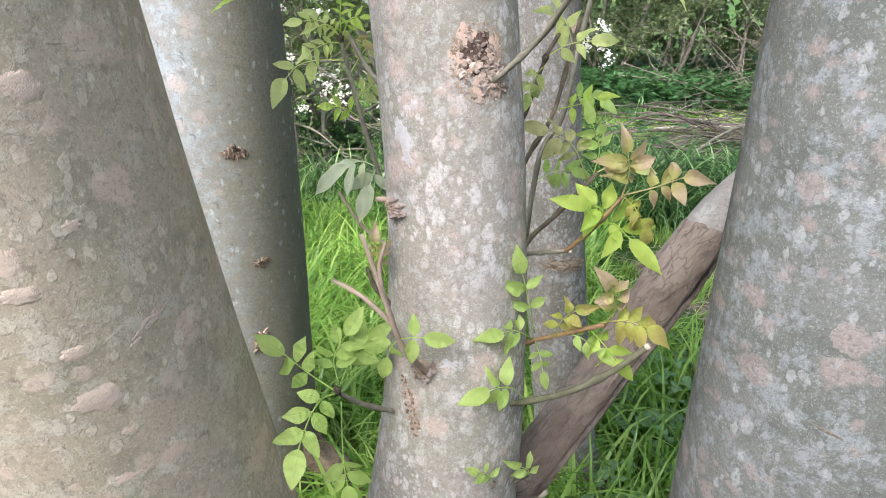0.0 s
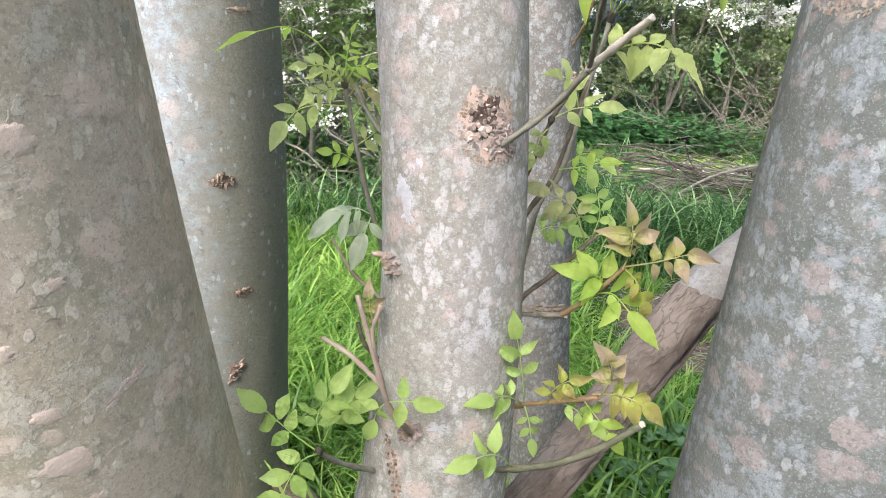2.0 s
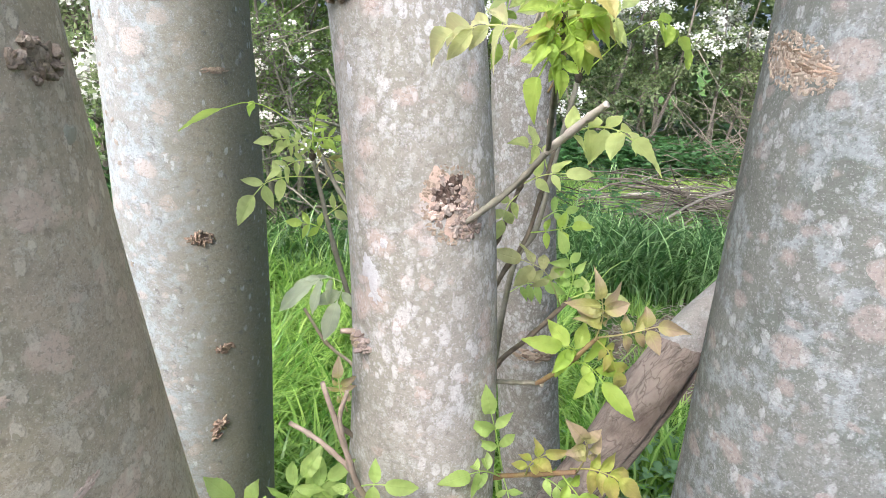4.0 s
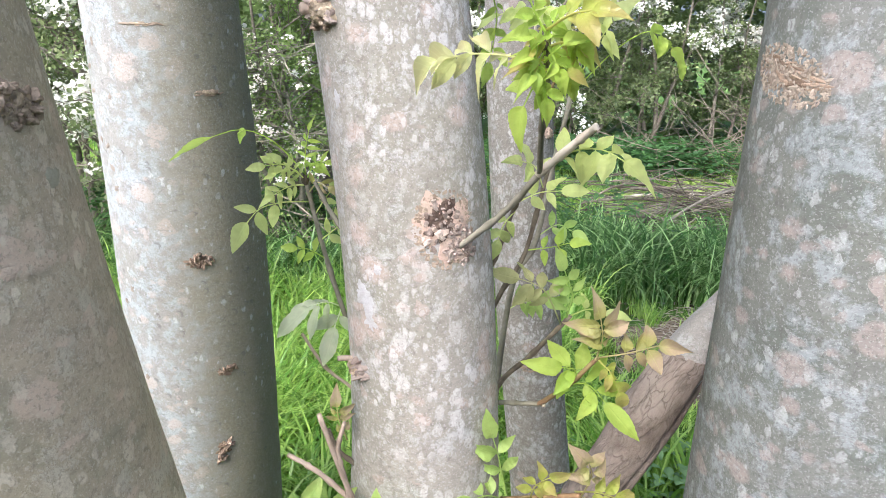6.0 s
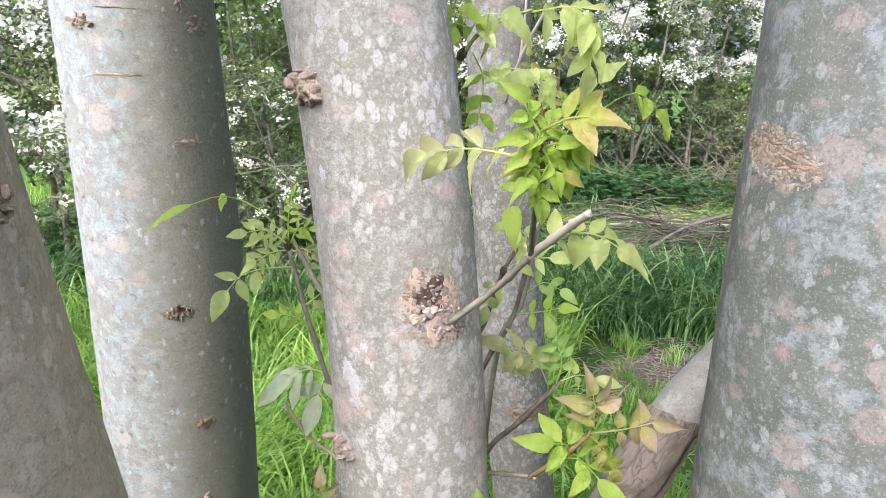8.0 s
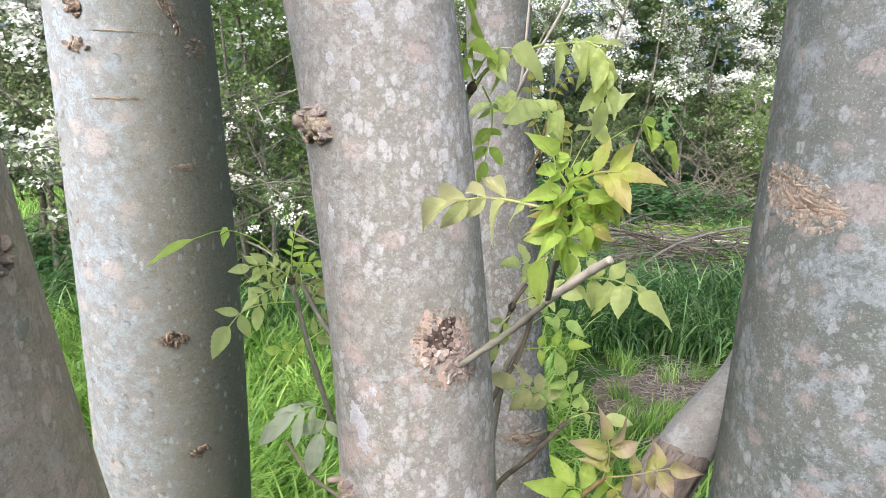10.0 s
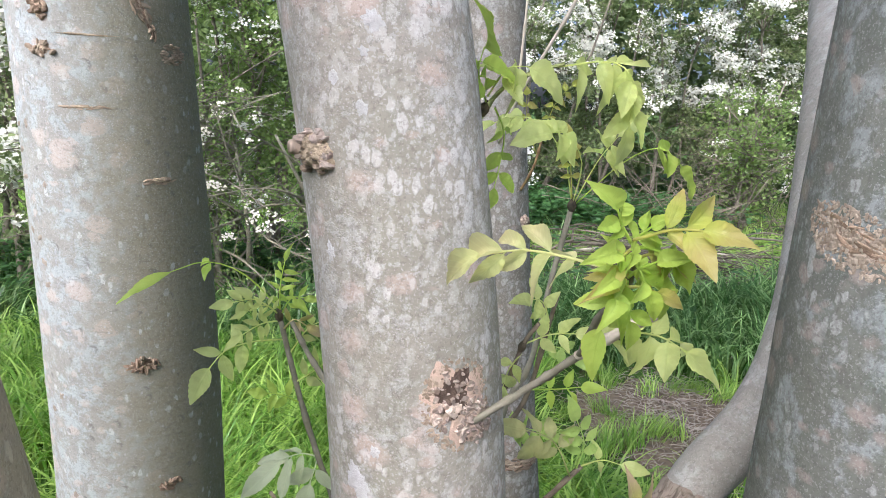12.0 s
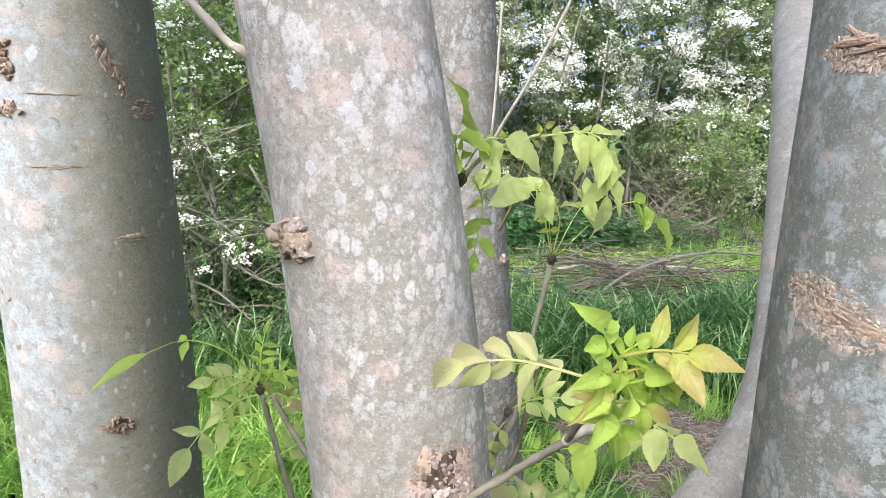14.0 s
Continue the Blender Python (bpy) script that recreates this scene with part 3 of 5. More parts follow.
# ---------------------------------------------------------------- ground
def hill(x, y):
    return 0.05 * noise.noise(Vector((x * 0.4, y * 0.4, 0))) + 0.02 * noise.noise(Vector((x * 1.7, y * 1.7, 3)))


def make_ground():
    verts, faces = [], []
    xs = [-900, -300, -100, -40, -20, -12] + list(np.arange(-8, 10.01, 0.4)) + [14, 20, 40, 100, 300, 900]
    ys = [-900, -300, -100, -40, -15, -6] + list(np.arange(-3, 15.01, 0.4)) + [20, 40, 100, 300, 900]
    for y in ys:
        for x in xs:
            verts.append((x, y, hill(x, y) if -8.1 < x < 10.1 and -3.1 < y < 15.1 else 0.0))
    n = len(xs)
    for i in range(len(ys) - 1):
        for j in range(n - 1):
            faces.append((i * n + j, i * n + j + 1, (i + 1) * n + j + 1, (i + 1) * n + j))
    ob = new("ground", mesh_from("ground", verts, faces, M["ground"]))
    tagged(ob, "soil and low turf under the long grass", "ground", "", "structure")


make_ground()


def hills(x, y):
    return np.array([hill(a, b) for a, b in zip(x, y)])


def blades(name, n, box, length, width, mat, seed, label, keep=None, clump=0.0, lean=0.9, K=7):
    """Arching grass blades strewn over a piece of ground."""
    g = np.random.default_rng(seed)
    x0, x1, y0, y1 = box
    if clump:
        m = max(1, n // 60)
        cx, cy = g.uniform(x0, x1, m), g.uniform(y0, y1, m)
        i = g.integers(0, m, n)
        x, y = cx[i] + g.normal(0, clump, n), cy[i] + g.normal(0, clump, n)
        face = g.uniform(0, 2 * np.pi, m)[i] + g.normal(0, 0.9, n)
        tall = g.uniform(0.62, 1.08, m)[i]
    else:
        x, y = g.uniform(x0, x1, n), g.uniform(y0, y1, n)
        face = g.uniform(0, 2 * np.pi, n)
        tall = np.ones(n)
    ok = np.ones(len(x), bool) if keep is None else keep(x, y)
    x, y, face, tall = x[ok], y[ok], face[ok], tall[ok]
    n = len(x)
    L = g.uniform(*length, n) * tall
    W = g.uniform(*width, n)
    bend = g.uniform(0.35, 1.0, n) * lean
    z = hills(x, y) - 0.02
    dx, dy = np.cos(face), np.sin(face)
    V = np.zeros((n, K, 2, 3), np.float32)
    px, pz = np.zeros(n), np.zeros(n)
    tilt = g.uniform(0.0, 0.25, n)
    twist = g.uniform(-0.6, 0.6, n)
    for k in range(K):
        u = k / (K - 1)
        w = W * (1 - u ** 1.7) * (0.75 + 0.5 * min(1, u * 3)) * 0.5 + 0.0004
        t = face + np.pi / 2 + twist * u
        ox, oy = np.cos(t) * w, np.sin(t) * w
        for s, sg in ((0, 1), (1, -1)):
            V[:, k, s, 0] = x + dx * px + sg * ox
            V[:, k, s, 1] = y + dy * px + sg * oy
            V[:, k, s, 2] = z + pz
        a = tilt + bend * 2.3 * u ** 1.4
        px = px + np.sin(a) * L / (K - 1)
        pz = pz + np.cos(a) * L / (K - 1)
    base = (np.arange(n) * K * 2)[:, None]
    F = np.concatenate([base + np.array([[2 * k, 2 * k + 1, 2 * k + 3, 2 * k + 2]]) for k in range(K - 1)], 0)
    return quads(name, V.reshape(-1, 3), F, mat, "stuff", label, "grass")


TREES_AT = [(-.15, .70, .26), (-.545, 1.545, .21), (-.1, .745, .18), (.56, .67, .26), (.43, 1.6, .11)]
MULCH = (1.72, 3.2, 0.62, 0.62)


def clear(x, y):
    ok = np.ones(len(x), bool)
    for a, b, r in TREES_AT:
        ok &= (x - a) ** 2 + (y - b) ** 2 > r * r
    ok &= ((x - MULCH[0] + .1) / .80) ** 2 + ((y - MULCH[1] + .25) / 1.0) ** 2 > 1
    return ok


def near_side(x, y):
    return clear(x, y) & ~((x > 1.15) & (y > 3.75))


blades("grass", 34000, (-2.4, 2.3, 1.15, 4.3), (.26, .54), (.0075, .0145), M["grass_bright"], 11,
       "long arching bright green grass under the trees", near_side, 0.08, 1.4)
blades("grass", 9000, (-2.6, 2.6, 0.2, 1.9), (.16, .34), (.004, .008), M["grass_bright"], 12,
       "shorter bright green grass round the tree feet", clear, 0.05)
def off_pile(x, y):
    return clear(x, y) & (((x - 2.9) / 2.1) ** 2 + ((y - 6.3) / 1.0) ** 2 > 1)


# tall far grass; the shade it stands in is part of its colour
blades("grass", 15000, (-4.2, 4.2, 4.0, 7.4), (.38, .70), (.010, .019), M["grass_deep_shaded"], 13,
       "tall deep green grass with painted shade in front of the hedge", off_pile, 0.13, 1.6)
blades("grass", 5000, (1.15, 3.6, 3.8, 5.0), (.50, .85), (.010, .018), M["grass_deep_shaded"], 16,
       "tall drooping deep green grass with painted shade behind the bare litter", clear, 0.11, 1.8)
blades("grass", 16000, (-5.5, 7.5, 6.4, 11.0), (.2, .4), (.007, .013), M["grass_bright"], 14,
       "sunlit short grass beyond the brushwood", clear, 0.1, 0.9, 5)
blades("grass", 12000, (1.0, 5.4, 5.7, 8.0), (.18, .34), (.007, .014), M["grass_bright"], 18,
       "bright grass growing up through the brushwood", clear, 0.1, 0.9, 5)
blades("grass", 3000, (.9, 2.5, 2.2, 3.8), (.10, .22), (.003, .006), M["grass_bright"], 15,
       "thin young grass round the bare litter", None, 0.03)


def outer(x, y):
    return (np.abs(x) > 2.3) | (y < -2.0)


blades("grass", 16000, (-6.5, 6.5, -4.5, 5.0), (.14, .36), (.006, .012), M["grass_bright"], 19,
       "rough grass of the clearing round the trees", outer, 0.12, 0.9, 5)


def kites(P, D, N, L, W):
    """Small pointed leaves as bent four-corner blades: places, directions, normals, lengths, widths."""
    D = D / np.linalg.norm(D, axis=1, keepdims=True)
    S = np.cross(D, N)
    S /= np.linalg.norm(S, axis=1, keepdims=True) + 1e-9
    n = len(P)
    V = np.zeros((n, 6, 3), np.float32)
    up = np.cross(S, D)
    L, W = L[:, None], W[:, None]
    V[:, 0] = P
    V[:, 1] = P + D * L * 0.35 + S * W * 0.5 + up * W * 0.18
    V[:, 2] = P + D * L * 0.75 + S * W * 0.38 + up * W * 0.12
    V[:, 3] = P + D * L - up * L * 0.1
    V[:, 4] = P + D * L * 0.75 - S * W * 0.38 + up * W * 0.12
    V[:, 5] = P + D * L * 0.35 - S * W * 0.5 + up * W * 0.18
    b = (np.arange(n) * 6)[:, None]
    F = np.concatenate([b + np.array([[0, 1, 2, 3]]), b + np.array([[0, 3, 4, 5]])], 0)
    return V.reshape(-1, 3), F


def clover_patch(name, cx, cy, rx, ry, n, seed, mat, label, tall=0.16, size=0.03):
    """Low three-leaved weeds on thin stalks."""
    g = np.random.default_rng(seed)
    x, y = g.normal(cx, rx, n), g.normal(cy, ry, n)
    ok = clear(x, y)
    x, y = x[ok], y[ok]
    z = hills(x, y) + g.uniform(0.3, 1.0, len(x)) * tall
    P = np.repeat(np.stack([x, y, z], 1), 3, 0)
    a = np.repeat(g.uniform(0, 6.28, len(x)), 3) + np.tile([0, 2.1, 4.2], len(x))
    D = np.stack([np.cos(a), np.sin(a), g.normal(0.05, 0.2, len(a))], 1)
    N = np.stack([g.normal(0, .25, len(a)), g.normal(0, .25, len(a)), np.ones(len(a))], 1)
    s = g.uniform(.7, 1.25, len(a)) * size
    V, F = kites(P, D, N, s, s * 0.85)
    return quads(name, V, F, mat, "stuff", label, "weeds")


clover_patch("clover", 1.0, 1.75, .28, .3, 330, 21, M["clover"], "clover-like weeds among the grass at the foot of the trees", 0.22, 0.034)
clover_patch("clover", 1.15, 2.6, .5, .4, 320, 22, M["clover"], "clover-like weeds among the grass at the foot of the trees")
# bright weed colour stands in for a sunlit strip of grass
clover_patch("sunlit_strip_weeds", 3.6, 7.35, .8, .28, 1500, 25, M["weed_sunlit"], "low weeds coloured bright yellow-green for the sunlit strip behind the brushwood", 0.22, 0.05)
clover_patch("nettles", 2.6, 8.7, 1.1, .55, 2600, 23, M["nettle"], "dark green nettles along the hedge foot", 0.55, 0.07)
clover_patch("nettles", -1.2, 5.5, 1.4, .4, 1500, 24, M["nettle"], "dark green nettles along the hedge foot", 0.5, 0.06)


def sticks(name, n, centre, spread, length, radius, mat, seed, label, category, high=0.0, flat=0.12, parent=None, heading=None):
    """Thin dry stalks lying over one another, joined into one mesh."""
    rng = random.Random(seed)
    V, F = [], []
    for _ in range(n):
        cx, cy = rng.gauss(centre[0], spread[0]), rng.gauss(centre[1], spread[1])
        a = rng.uniform(0, 2 * math.pi) if heading is None else rng.gauss(heading, 0.6)
        ln, r = rng.uniform(*length), rng.uniform(*radius)
        fall = math.exp(-((cx - centre[0]) / (1.4 * spread[0])) ** 2)
        z = hill(cx, cy) + 0.008 + rng.uniform(0, 1) ** 1.5 * high * fall
        d = Vector((math.cos(a), math.sin(a), rng.gauss(0, flat)))
        mid = Vector((cx, cy, z))
        pts = [mid - d * ln * .5, mid - d * ln * .15 + Vector((rng.gauss(0, .07), rng.gauss(0, .07), rng.gauss(0, .05))) * ln, mid + d * ln * .2 + Vector((rng.gauss(0, .07), rng.gauss(0, .07), rng.gauss(0, .05))) * ln, mid + d * ln * .5]
        for p in pts:
            p.z = max(p.z, hill(p.x, p.y) + r)
        v, f = tube(pts, r, r * 0.45, 7, 5)
        k = len(V)
        V += v
        F += [tuple(i + k for i in face) for face in f]
    me = mesh_from(name, V, F, mat)
    return tagged(new(name, me), label, category, "", "stuff")


def litter_bed():
    verts, faces = [], []
    n = 40
    for i in range(n + 1):
        for j in range(n + 1):
            u, v = 2 * j / n - 1, 2 * i / n - 1
            du, dv = u * math.sqrt(1 - v * v / 2), v * math.sqrt(1 - u * u / 2)
            e = 1.1 + 0.25 * noise.noise(Vector((du * 2, dv * 2, 4)))
            x, y = MULCH[0] + du * MULCH[2] * e, MULCH[1] + dv * MULCH[3] * e
            r = math.hypot(du, dv)
            verts.append((x, y, hill(x, y) - 0.015 + 0.045 * (1 - r ** 4) + 0.012 * noise.noise(Vector((x * 14, y * 14, 0)))))
    for i in range(n):
        for j in range(n):
            k = i * (n + 1) + j
            faces.append((k, k + 1, k + n + 2, k + n + 1))
    tagged(new("litter_bed", mesh_from("litter_bed", verts, faces, M["soil"])), "bare brown patch of rotting litter in the grass", "litter", "", "structure")


litter_bed()
sticks("dry_litter", 2000, (MULCH[0], MULCH[1]), (.33, .33), (.03, .13), (.0012, .0032), M["straw"], 31,
       "pale dry stalks and chips strewn over bare soil", "litter", 0.06, 0.1)
sticks("brushwood", 300, (3.0, 6.0), (1.1, .40), (.5, 1.6), (.0035, .008), M["dry_stick"], 32,
       "thin grey-brown twigs heaped on the grass", "brushwood", 0.42, 0.22, heading=0.1)
sticks("brambles", 230, (4.7, 8.8), (.8, .4), (.6, 1.6), (.003, .007), M["dry_stick"], 33,
       "tangle of bare dry bramble stems before the hedge", "brambles", 1.5, 0.6)


sticks("brambles", 120, (3.7, 8.6), (1.1, .35), (.6, 1.6), (.003, .007), M["dry_stick"], 34,
       "tangle of bare dry bramble stems before the hedge", "brambles", 1.25, 0.7)


def fallen_branch(pts, r0, r1, mat, label):
    b = pts[0]
    ob = thing("fallen_branch", (b[0], b[1], 0), label, "branch", "branches of the brushwood heap")
    v, f = tube(pts, r0, r1, 18, 9, 0.25, b[0])
    part("limb", v, f, mat, ob)
    d = Vector(pts[-1]) - Vector(pts[-2])
    for k, s in ((1, 0.8), (2, -0.7)):
        p = Vector(pts[min(k, len(pts) - 2)])
        q = p + Vector((d.x * 0.5, d.y * 0.5 + s * 0.25, 0.05))
        v, f = tube([p, (p + q) / 2 + Vector((0, 0, 0.05)), q], r0 * 0.5, r1 * 0.4, 9, 6, 0.2, s)
        part("side_twig", v, f, mat, ob)
    return ob


def brush_pile(n, seed):
    """The heap's thicker cut branches, laid roughly along it and over one another."""
    rng = random.Random(seed)
    ob = thing("brush_pile", (2.75, 5.85, 0), "heap of cut grey-brown branches on the grass", "brushwood")
    for k in range(n):
        cx, cy = rng.gauss(2.8, 1.0), rng.gauss(6.3, .42)
        a, ln, r = rng.gauss(0.08, .4), rng.uniform(.7, 2.1), rng.uniform(.005, .013)
        z = 0.03 + 0.36 * (k / n) * math.exp(-((cx - 2.75) / 1.5) ** 2)
        d = Vector((math.cos(a), math.sin(a), rng.gauss(0, .06)))
        pts = []
        for u in (-.5, -.2, .15, .5):
            p = Vector((cx, cy, z)) + d * ln * u + Vector((rng.gauss(0, .04), rng.gauss(0, .05), rng.gauss(0, .04))) * ln
            p.z = max(p.z, hill(p.x, p.y) + r)
            pts.append(p)
        v, f = tube(pts, r, r * .5, 10, 6, .2, k)
        part("stick", v, f, M["dry_stick"] if k % 3 else M["branch"], ob)
    return ob


brush_pile(75, 61)
fallen_branch([(1.9, 6.6, .16), (2.5, 6.75, .2), (3.2, 6.6, .24), (4.2, 6.5, .2)], .022, .012, M["twig_pale"], "pale barkless branch lying on the brushwood heap")
fallen_branch([(2.0, 5.4, .1), (2.6, 5.6, .42), (3.3, 5.55, .6), (4.2, 5.5, .55)], .016, .008, M["branch"], "dark crooked branch arching over the brushwood heap")
fallen_branch([(1.5, 5.2, .08), (2.3, 5.35, .2), (3.2, 5.3, .22), (4.1, 5.6, .2)], .02, .009, M["dry_stick"], "grey-brown branch lying along the brushwood heap")
fallen_branch([(1.6, 6.0, .1), (2.4, 5.9, .22), (3.4, 6.0, .3), (4.4, 5.9, .35)], .017, .008, M["dry_stick"], "grey-brown branch lying along the brushwood heap")
fallen_branch([(2.3, 4.15, .05), (2.5, 4.0, .07), (2.75, 3.85, .06), (3.0, 3.8, .05)], .012, .007, M["twig_pale"], "short pale stick lying in thin grass")

# ---------------------------------------------------------------- hedge


def hawthorn(name, base, size, seed, leaves, flowers, leaf_mat_, label, bare=0.15, leaf_size=0.036, petals="petal", blossom_high=0.0, stems=7, wood="branch", flower=1.0):
    """A spreading hawthorn: crooked stems, limbs and twigs, small leaves in tufts and heads of white blossom."""
    rng = random.Random(seed)
    g = np.random.default_rng(seed)
    bx, by = base
    w, dpt, h = size
    ob = thing(name, (bx, by, 0), label, "hedge shrub", "hawthorns of the hedge")
    V, F, tips = [], [], []

    def add(pts, r0, r1, rings, sides):
        v, f = tube(pts, r0, r1, rings, sides, 0.15, seed)
        k = len(V)
        V.extend(v)
        F.extend(tuple(i + k for i in face) for face in f)

    def inside(p):
        return Vector((min(max(p.x, bx - w), bx + w), min(max(p.y, by - dpt), by + dpt), min(max(p.z, 0.25), h)))

    for _ in range(stems):
        foot = Vector((bx + rng.uniform(-.6, .6) * w, by + rng.uniform(-.1, .6) * dpt, -0.03))
        top = inside(foot + Vector((rng.uniform(-.6, .6) * w, rng.uniform(-.6, .5) * dpt, h * rng.uniform(.55, 1.0))))
        mid = (foot + top) / 2 + Vector((rng.uniform(-.25, .25), rng.uniform(-.25, .25), 0))
        sv, sf = tube([foot, (foot + mid) / 2 + Vector((rng.uniform(-.1, .1), rng.uniform(-.1, .1), 0)), mid, top], rng.uniform(.02, .045), .01, 14, 8, 0.2, seed)
        part("stem", sv, sf, M[wood], ob)
        line = spline([foot, mid, top], 30)
        for _ in range(9):
            s = Vector(line[rng.randrange(6, 30)])
            e = inside(s + Vector((rng.uniform(-1, 1) * .9, rng.uniform(-1.1, .6) * .9, rng.uniform(-.3, .75))))
            m = (s + e) / 2 + Vector((rng.gauss(0, .08), rng.gauss(0, .08), rng.gauss(.05, .08)))
            add([s, m, e], .011, .004, 7, 5)
            limb = spline([s, m, e], 16)
            for _ in range(8):
                a = Vector(limb[rng.randrange(3, 16)])
                b = inside(a + Vector((rng.uniform(-1, 1), rng.uniform(-1.1, .8), rng.uniform(-.5, .6))).normalized() * rng.uniform(.18, .5))
                add([a, (a + b) / 2 + Vector((rng.gauss(0, .03), rng.gauss(0, .03), rng.gauss(.02, .03))), b], .004, .0015, 4, 4)
                for u in (0.35, 0.6, 0.8, 1.0):
                    tips.append(tuple(a.lerp(b, u)))
    part("branchwork", V, F, M[wood], ob, "dark crooked twiggy branches")["kind"] = "stuff"
    T = np.array(tips)
    T = T[g.random(len(T)) > bare]
    idx = g.integers(0, len(T), leaves)
    P = T[idx] + g.normal(0, .045, (leaves, 3))
    D = g.normal(0, 1, (leaves, 3)) + np.array([0, -.2, .15])
    N = g.normal(0, .6, (leaves, 3)) + np.array([0, -.3, 1.0])
    L = g.uniform(.65, 1.35, leaves) * leaf_size
    v, f = kites(P, D, N, L, L * .8)
    quads("foliage", v, f, leaf_mat_, "stuff", "small fresh green lobed leaves", "", ob)
    if flowers:
        face = (T[:, 2] > blossom_high) & (T[:, 1] < by + dpt * 0.5)
        B = T[face] if face.sum() > 20 else T
        # blossom sits in sprays: some twigs carry many heads, others none
        spray = np.array([noise.noise(Vector((p[0] * 1.6, p[1] * 1.6, p[2] * 2.2 + seed))) for p in B])
        wgt = np.clip(spray + 0.12, 0.005, None) ** 2.2
        wgt /= wgt.sum()
        heads = B[g.choice(len(B), flowers, p=wgt)] + g.normal(0, .05, (flowers, 3)) + np.array([0, -.04, .03])
        per = 15
        C = np.repeat(heads, per, 0) + g.normal(0, 1, (flowers * per, 3)) * np.array([.042, .042, .026]) * flower
        ax = np.stack([g.normal(0, .5, len(C)), g.normal(-.5, .5, len(C)), g.uniform(.4, 1.2, len(C))], 1)
        ax /= np.linalg.norm(ax, axis=1, keepdims=True)
        a = np.cross(ax, g.normal(0, 1, ax.shape))
        a /= np.linalg.norm(a, axis=1, keepdims=True)
        b = np.cross(ax, a)
        r = g.uniform(.014, .023, len(C))[:, None] * flower
        n = len(C)
        X = np.zeros((n, 5, 3), np.float32)
        for k in range(5):
            th = 2 * np.pi * k / 5
            X[:, k] = C + a * np.cos(th) * r + b * np.sin(th) * r + ax * r * (0.25 if k % 2 else 0.0)
        Fq = (np.arange(n) * 5)[:, None] + np.arange(5)[None, :]
        quads("blossom", X.reshape(-1, 3), Fq, M[petals], "stuff", "flat heads of small white flowers", "", ob)
    return ob


GREEN = "leafy hawthorn of the hedge with scattered white blossom"
hawthorn("hawthorn", (-2.6, 5.3), (1.0, .9, 3.6), 41, 12000, 950, M["hedge_leaf"], "hawthorn thick with white blossom in the hedge", 0.1)
hawthorn("hawthorn", (-1.1, 5.9), (1.0, .9, 3.4), 42, 15000, 300, M["hedge_light"], GREEN, 0.2, flower=.7)
hawthorn("hawthorn", (-.7, 4.9), (.8, .5, 1.7), 43, 3600, 140, M["hedge_light"], "thin twiggy hawthorn with faded blossom before the hedge", 0.3, .022, "petal_old", .6, 6, "twig_grey", .5)
hawthorn("hawthorn", (.7, 9.6), (1.8, 1.0, 5.2), 44, 18000, 1200, M["hedge_leaf"], GREEN, 0.1, .048, stems=9)
hawthorn("hawthorn", (3.1, 10.3), (1.7, 1.3, 5.6), 45, 18000, 1900, M["hedge_leaf"], "hawthorn thick with white blossom in the hedge", 0.1, .050, blossom_high=1.7, stems=9)
hawthorn("hawthorn", (5.7, 10.3), (1.8, 1.3, 5.8), 46, 18000, 1800, M["hedge_leaf"], "hawthorn thick with white blossom in the hedge", 0.1, .050, blossom_high=1.7, stems=9)
hawthorn("hawthorn", (5.7, 9.0), (.8, .6, 2.3), 47, 5000, 40, M["hedge_light"], "low light green shrub before the hedge", 0.2, .048, stems=6)
hawthorn("hawthorn", (8.3, 9.9), (1.8, 1.3, 5.4), 48, 14000, 1200, M["hedge_leaf"], GREEN, 0.1, .050)
hawthorn("hawthorn", (-4.4, 5.6), (1.2, 1.0, 3.8), 49, 9000, 420, M["hedge_leaf"], GREEN, 0.1)


def far_wood(name, box, n, seed, mat, label, size=1.0):
    g = np.random.default_rng(seed)
    x0, x1, y0, y1, z0, z1 = box
    m = n // 26
    c = np.stack([g.uniform(x0, x1, m), g.uniform(y0, y1, m), z0 + (z1 - z0) * g.random(m) ** 0.9], 1)
    P = c[g.integers(0, m, n)] + g.normal(0, .22, (n, 3))
    D, N = g.normal(0, 1, (n, 3)), g.normal(0, .7, (n, 3)) + np.array([0, -.4, 1])
    L = g.uniform(.10, .20, n) * size
    V, F = kites(P, D, N, L, L * .75)
    return quads(name, V, F, mat, "stuff", label, "woods")


far_wood("far_woods", (-14, 18, 12.0, 16.5, .0, 8.0), 85000, 51, M["far_leaf"], "dim green thicket behind the hedge", 1.15)
# unseen leaf screens behind and beside the viewpoint, added to block low light
far_wood("light_block_hedge", (-6, 7, -2.8, -1.4, .0, 2.2), 20000, 52, M["far_leaf"], "dense unseen hedge added to block low light from behind and the sides", 1.7)
far_wood("light_block_hedge", (-4.4, -3.0, -2.5, 2.6, .0, 2.1), 11000, 53, M["far_leaf"], "dense unseen hedge added to block low light from behind and the sides", 1.7)
far_wood("light_block_hedge", (8.2, 9.8, -5.5, 9.0, .0, 3.6), 12000, 54, M["far_leaf"], "dense unseen hedge added to block low light from behind and the sides", 1.7)

# ---------------------------------------------------------------- the ash stems
tree_a = thing("ash_tree", (-.15, .70, 0), "thick leaning ash stem with olive-grey lichen-blotched bark", "tree", "ash stems of the clump")
tree_b = thing("ash_tree", (-.545, 1.545, 0), "upright ash stem with pale smooth grey bark, brightly lit", "tree", "ash stems of the clump")
tree_c = thing("ash_tree", (-.1, .745, 0), "ash stem crowded with round white lichen and leafy side shoots", "tree", "ash stems of the clump")
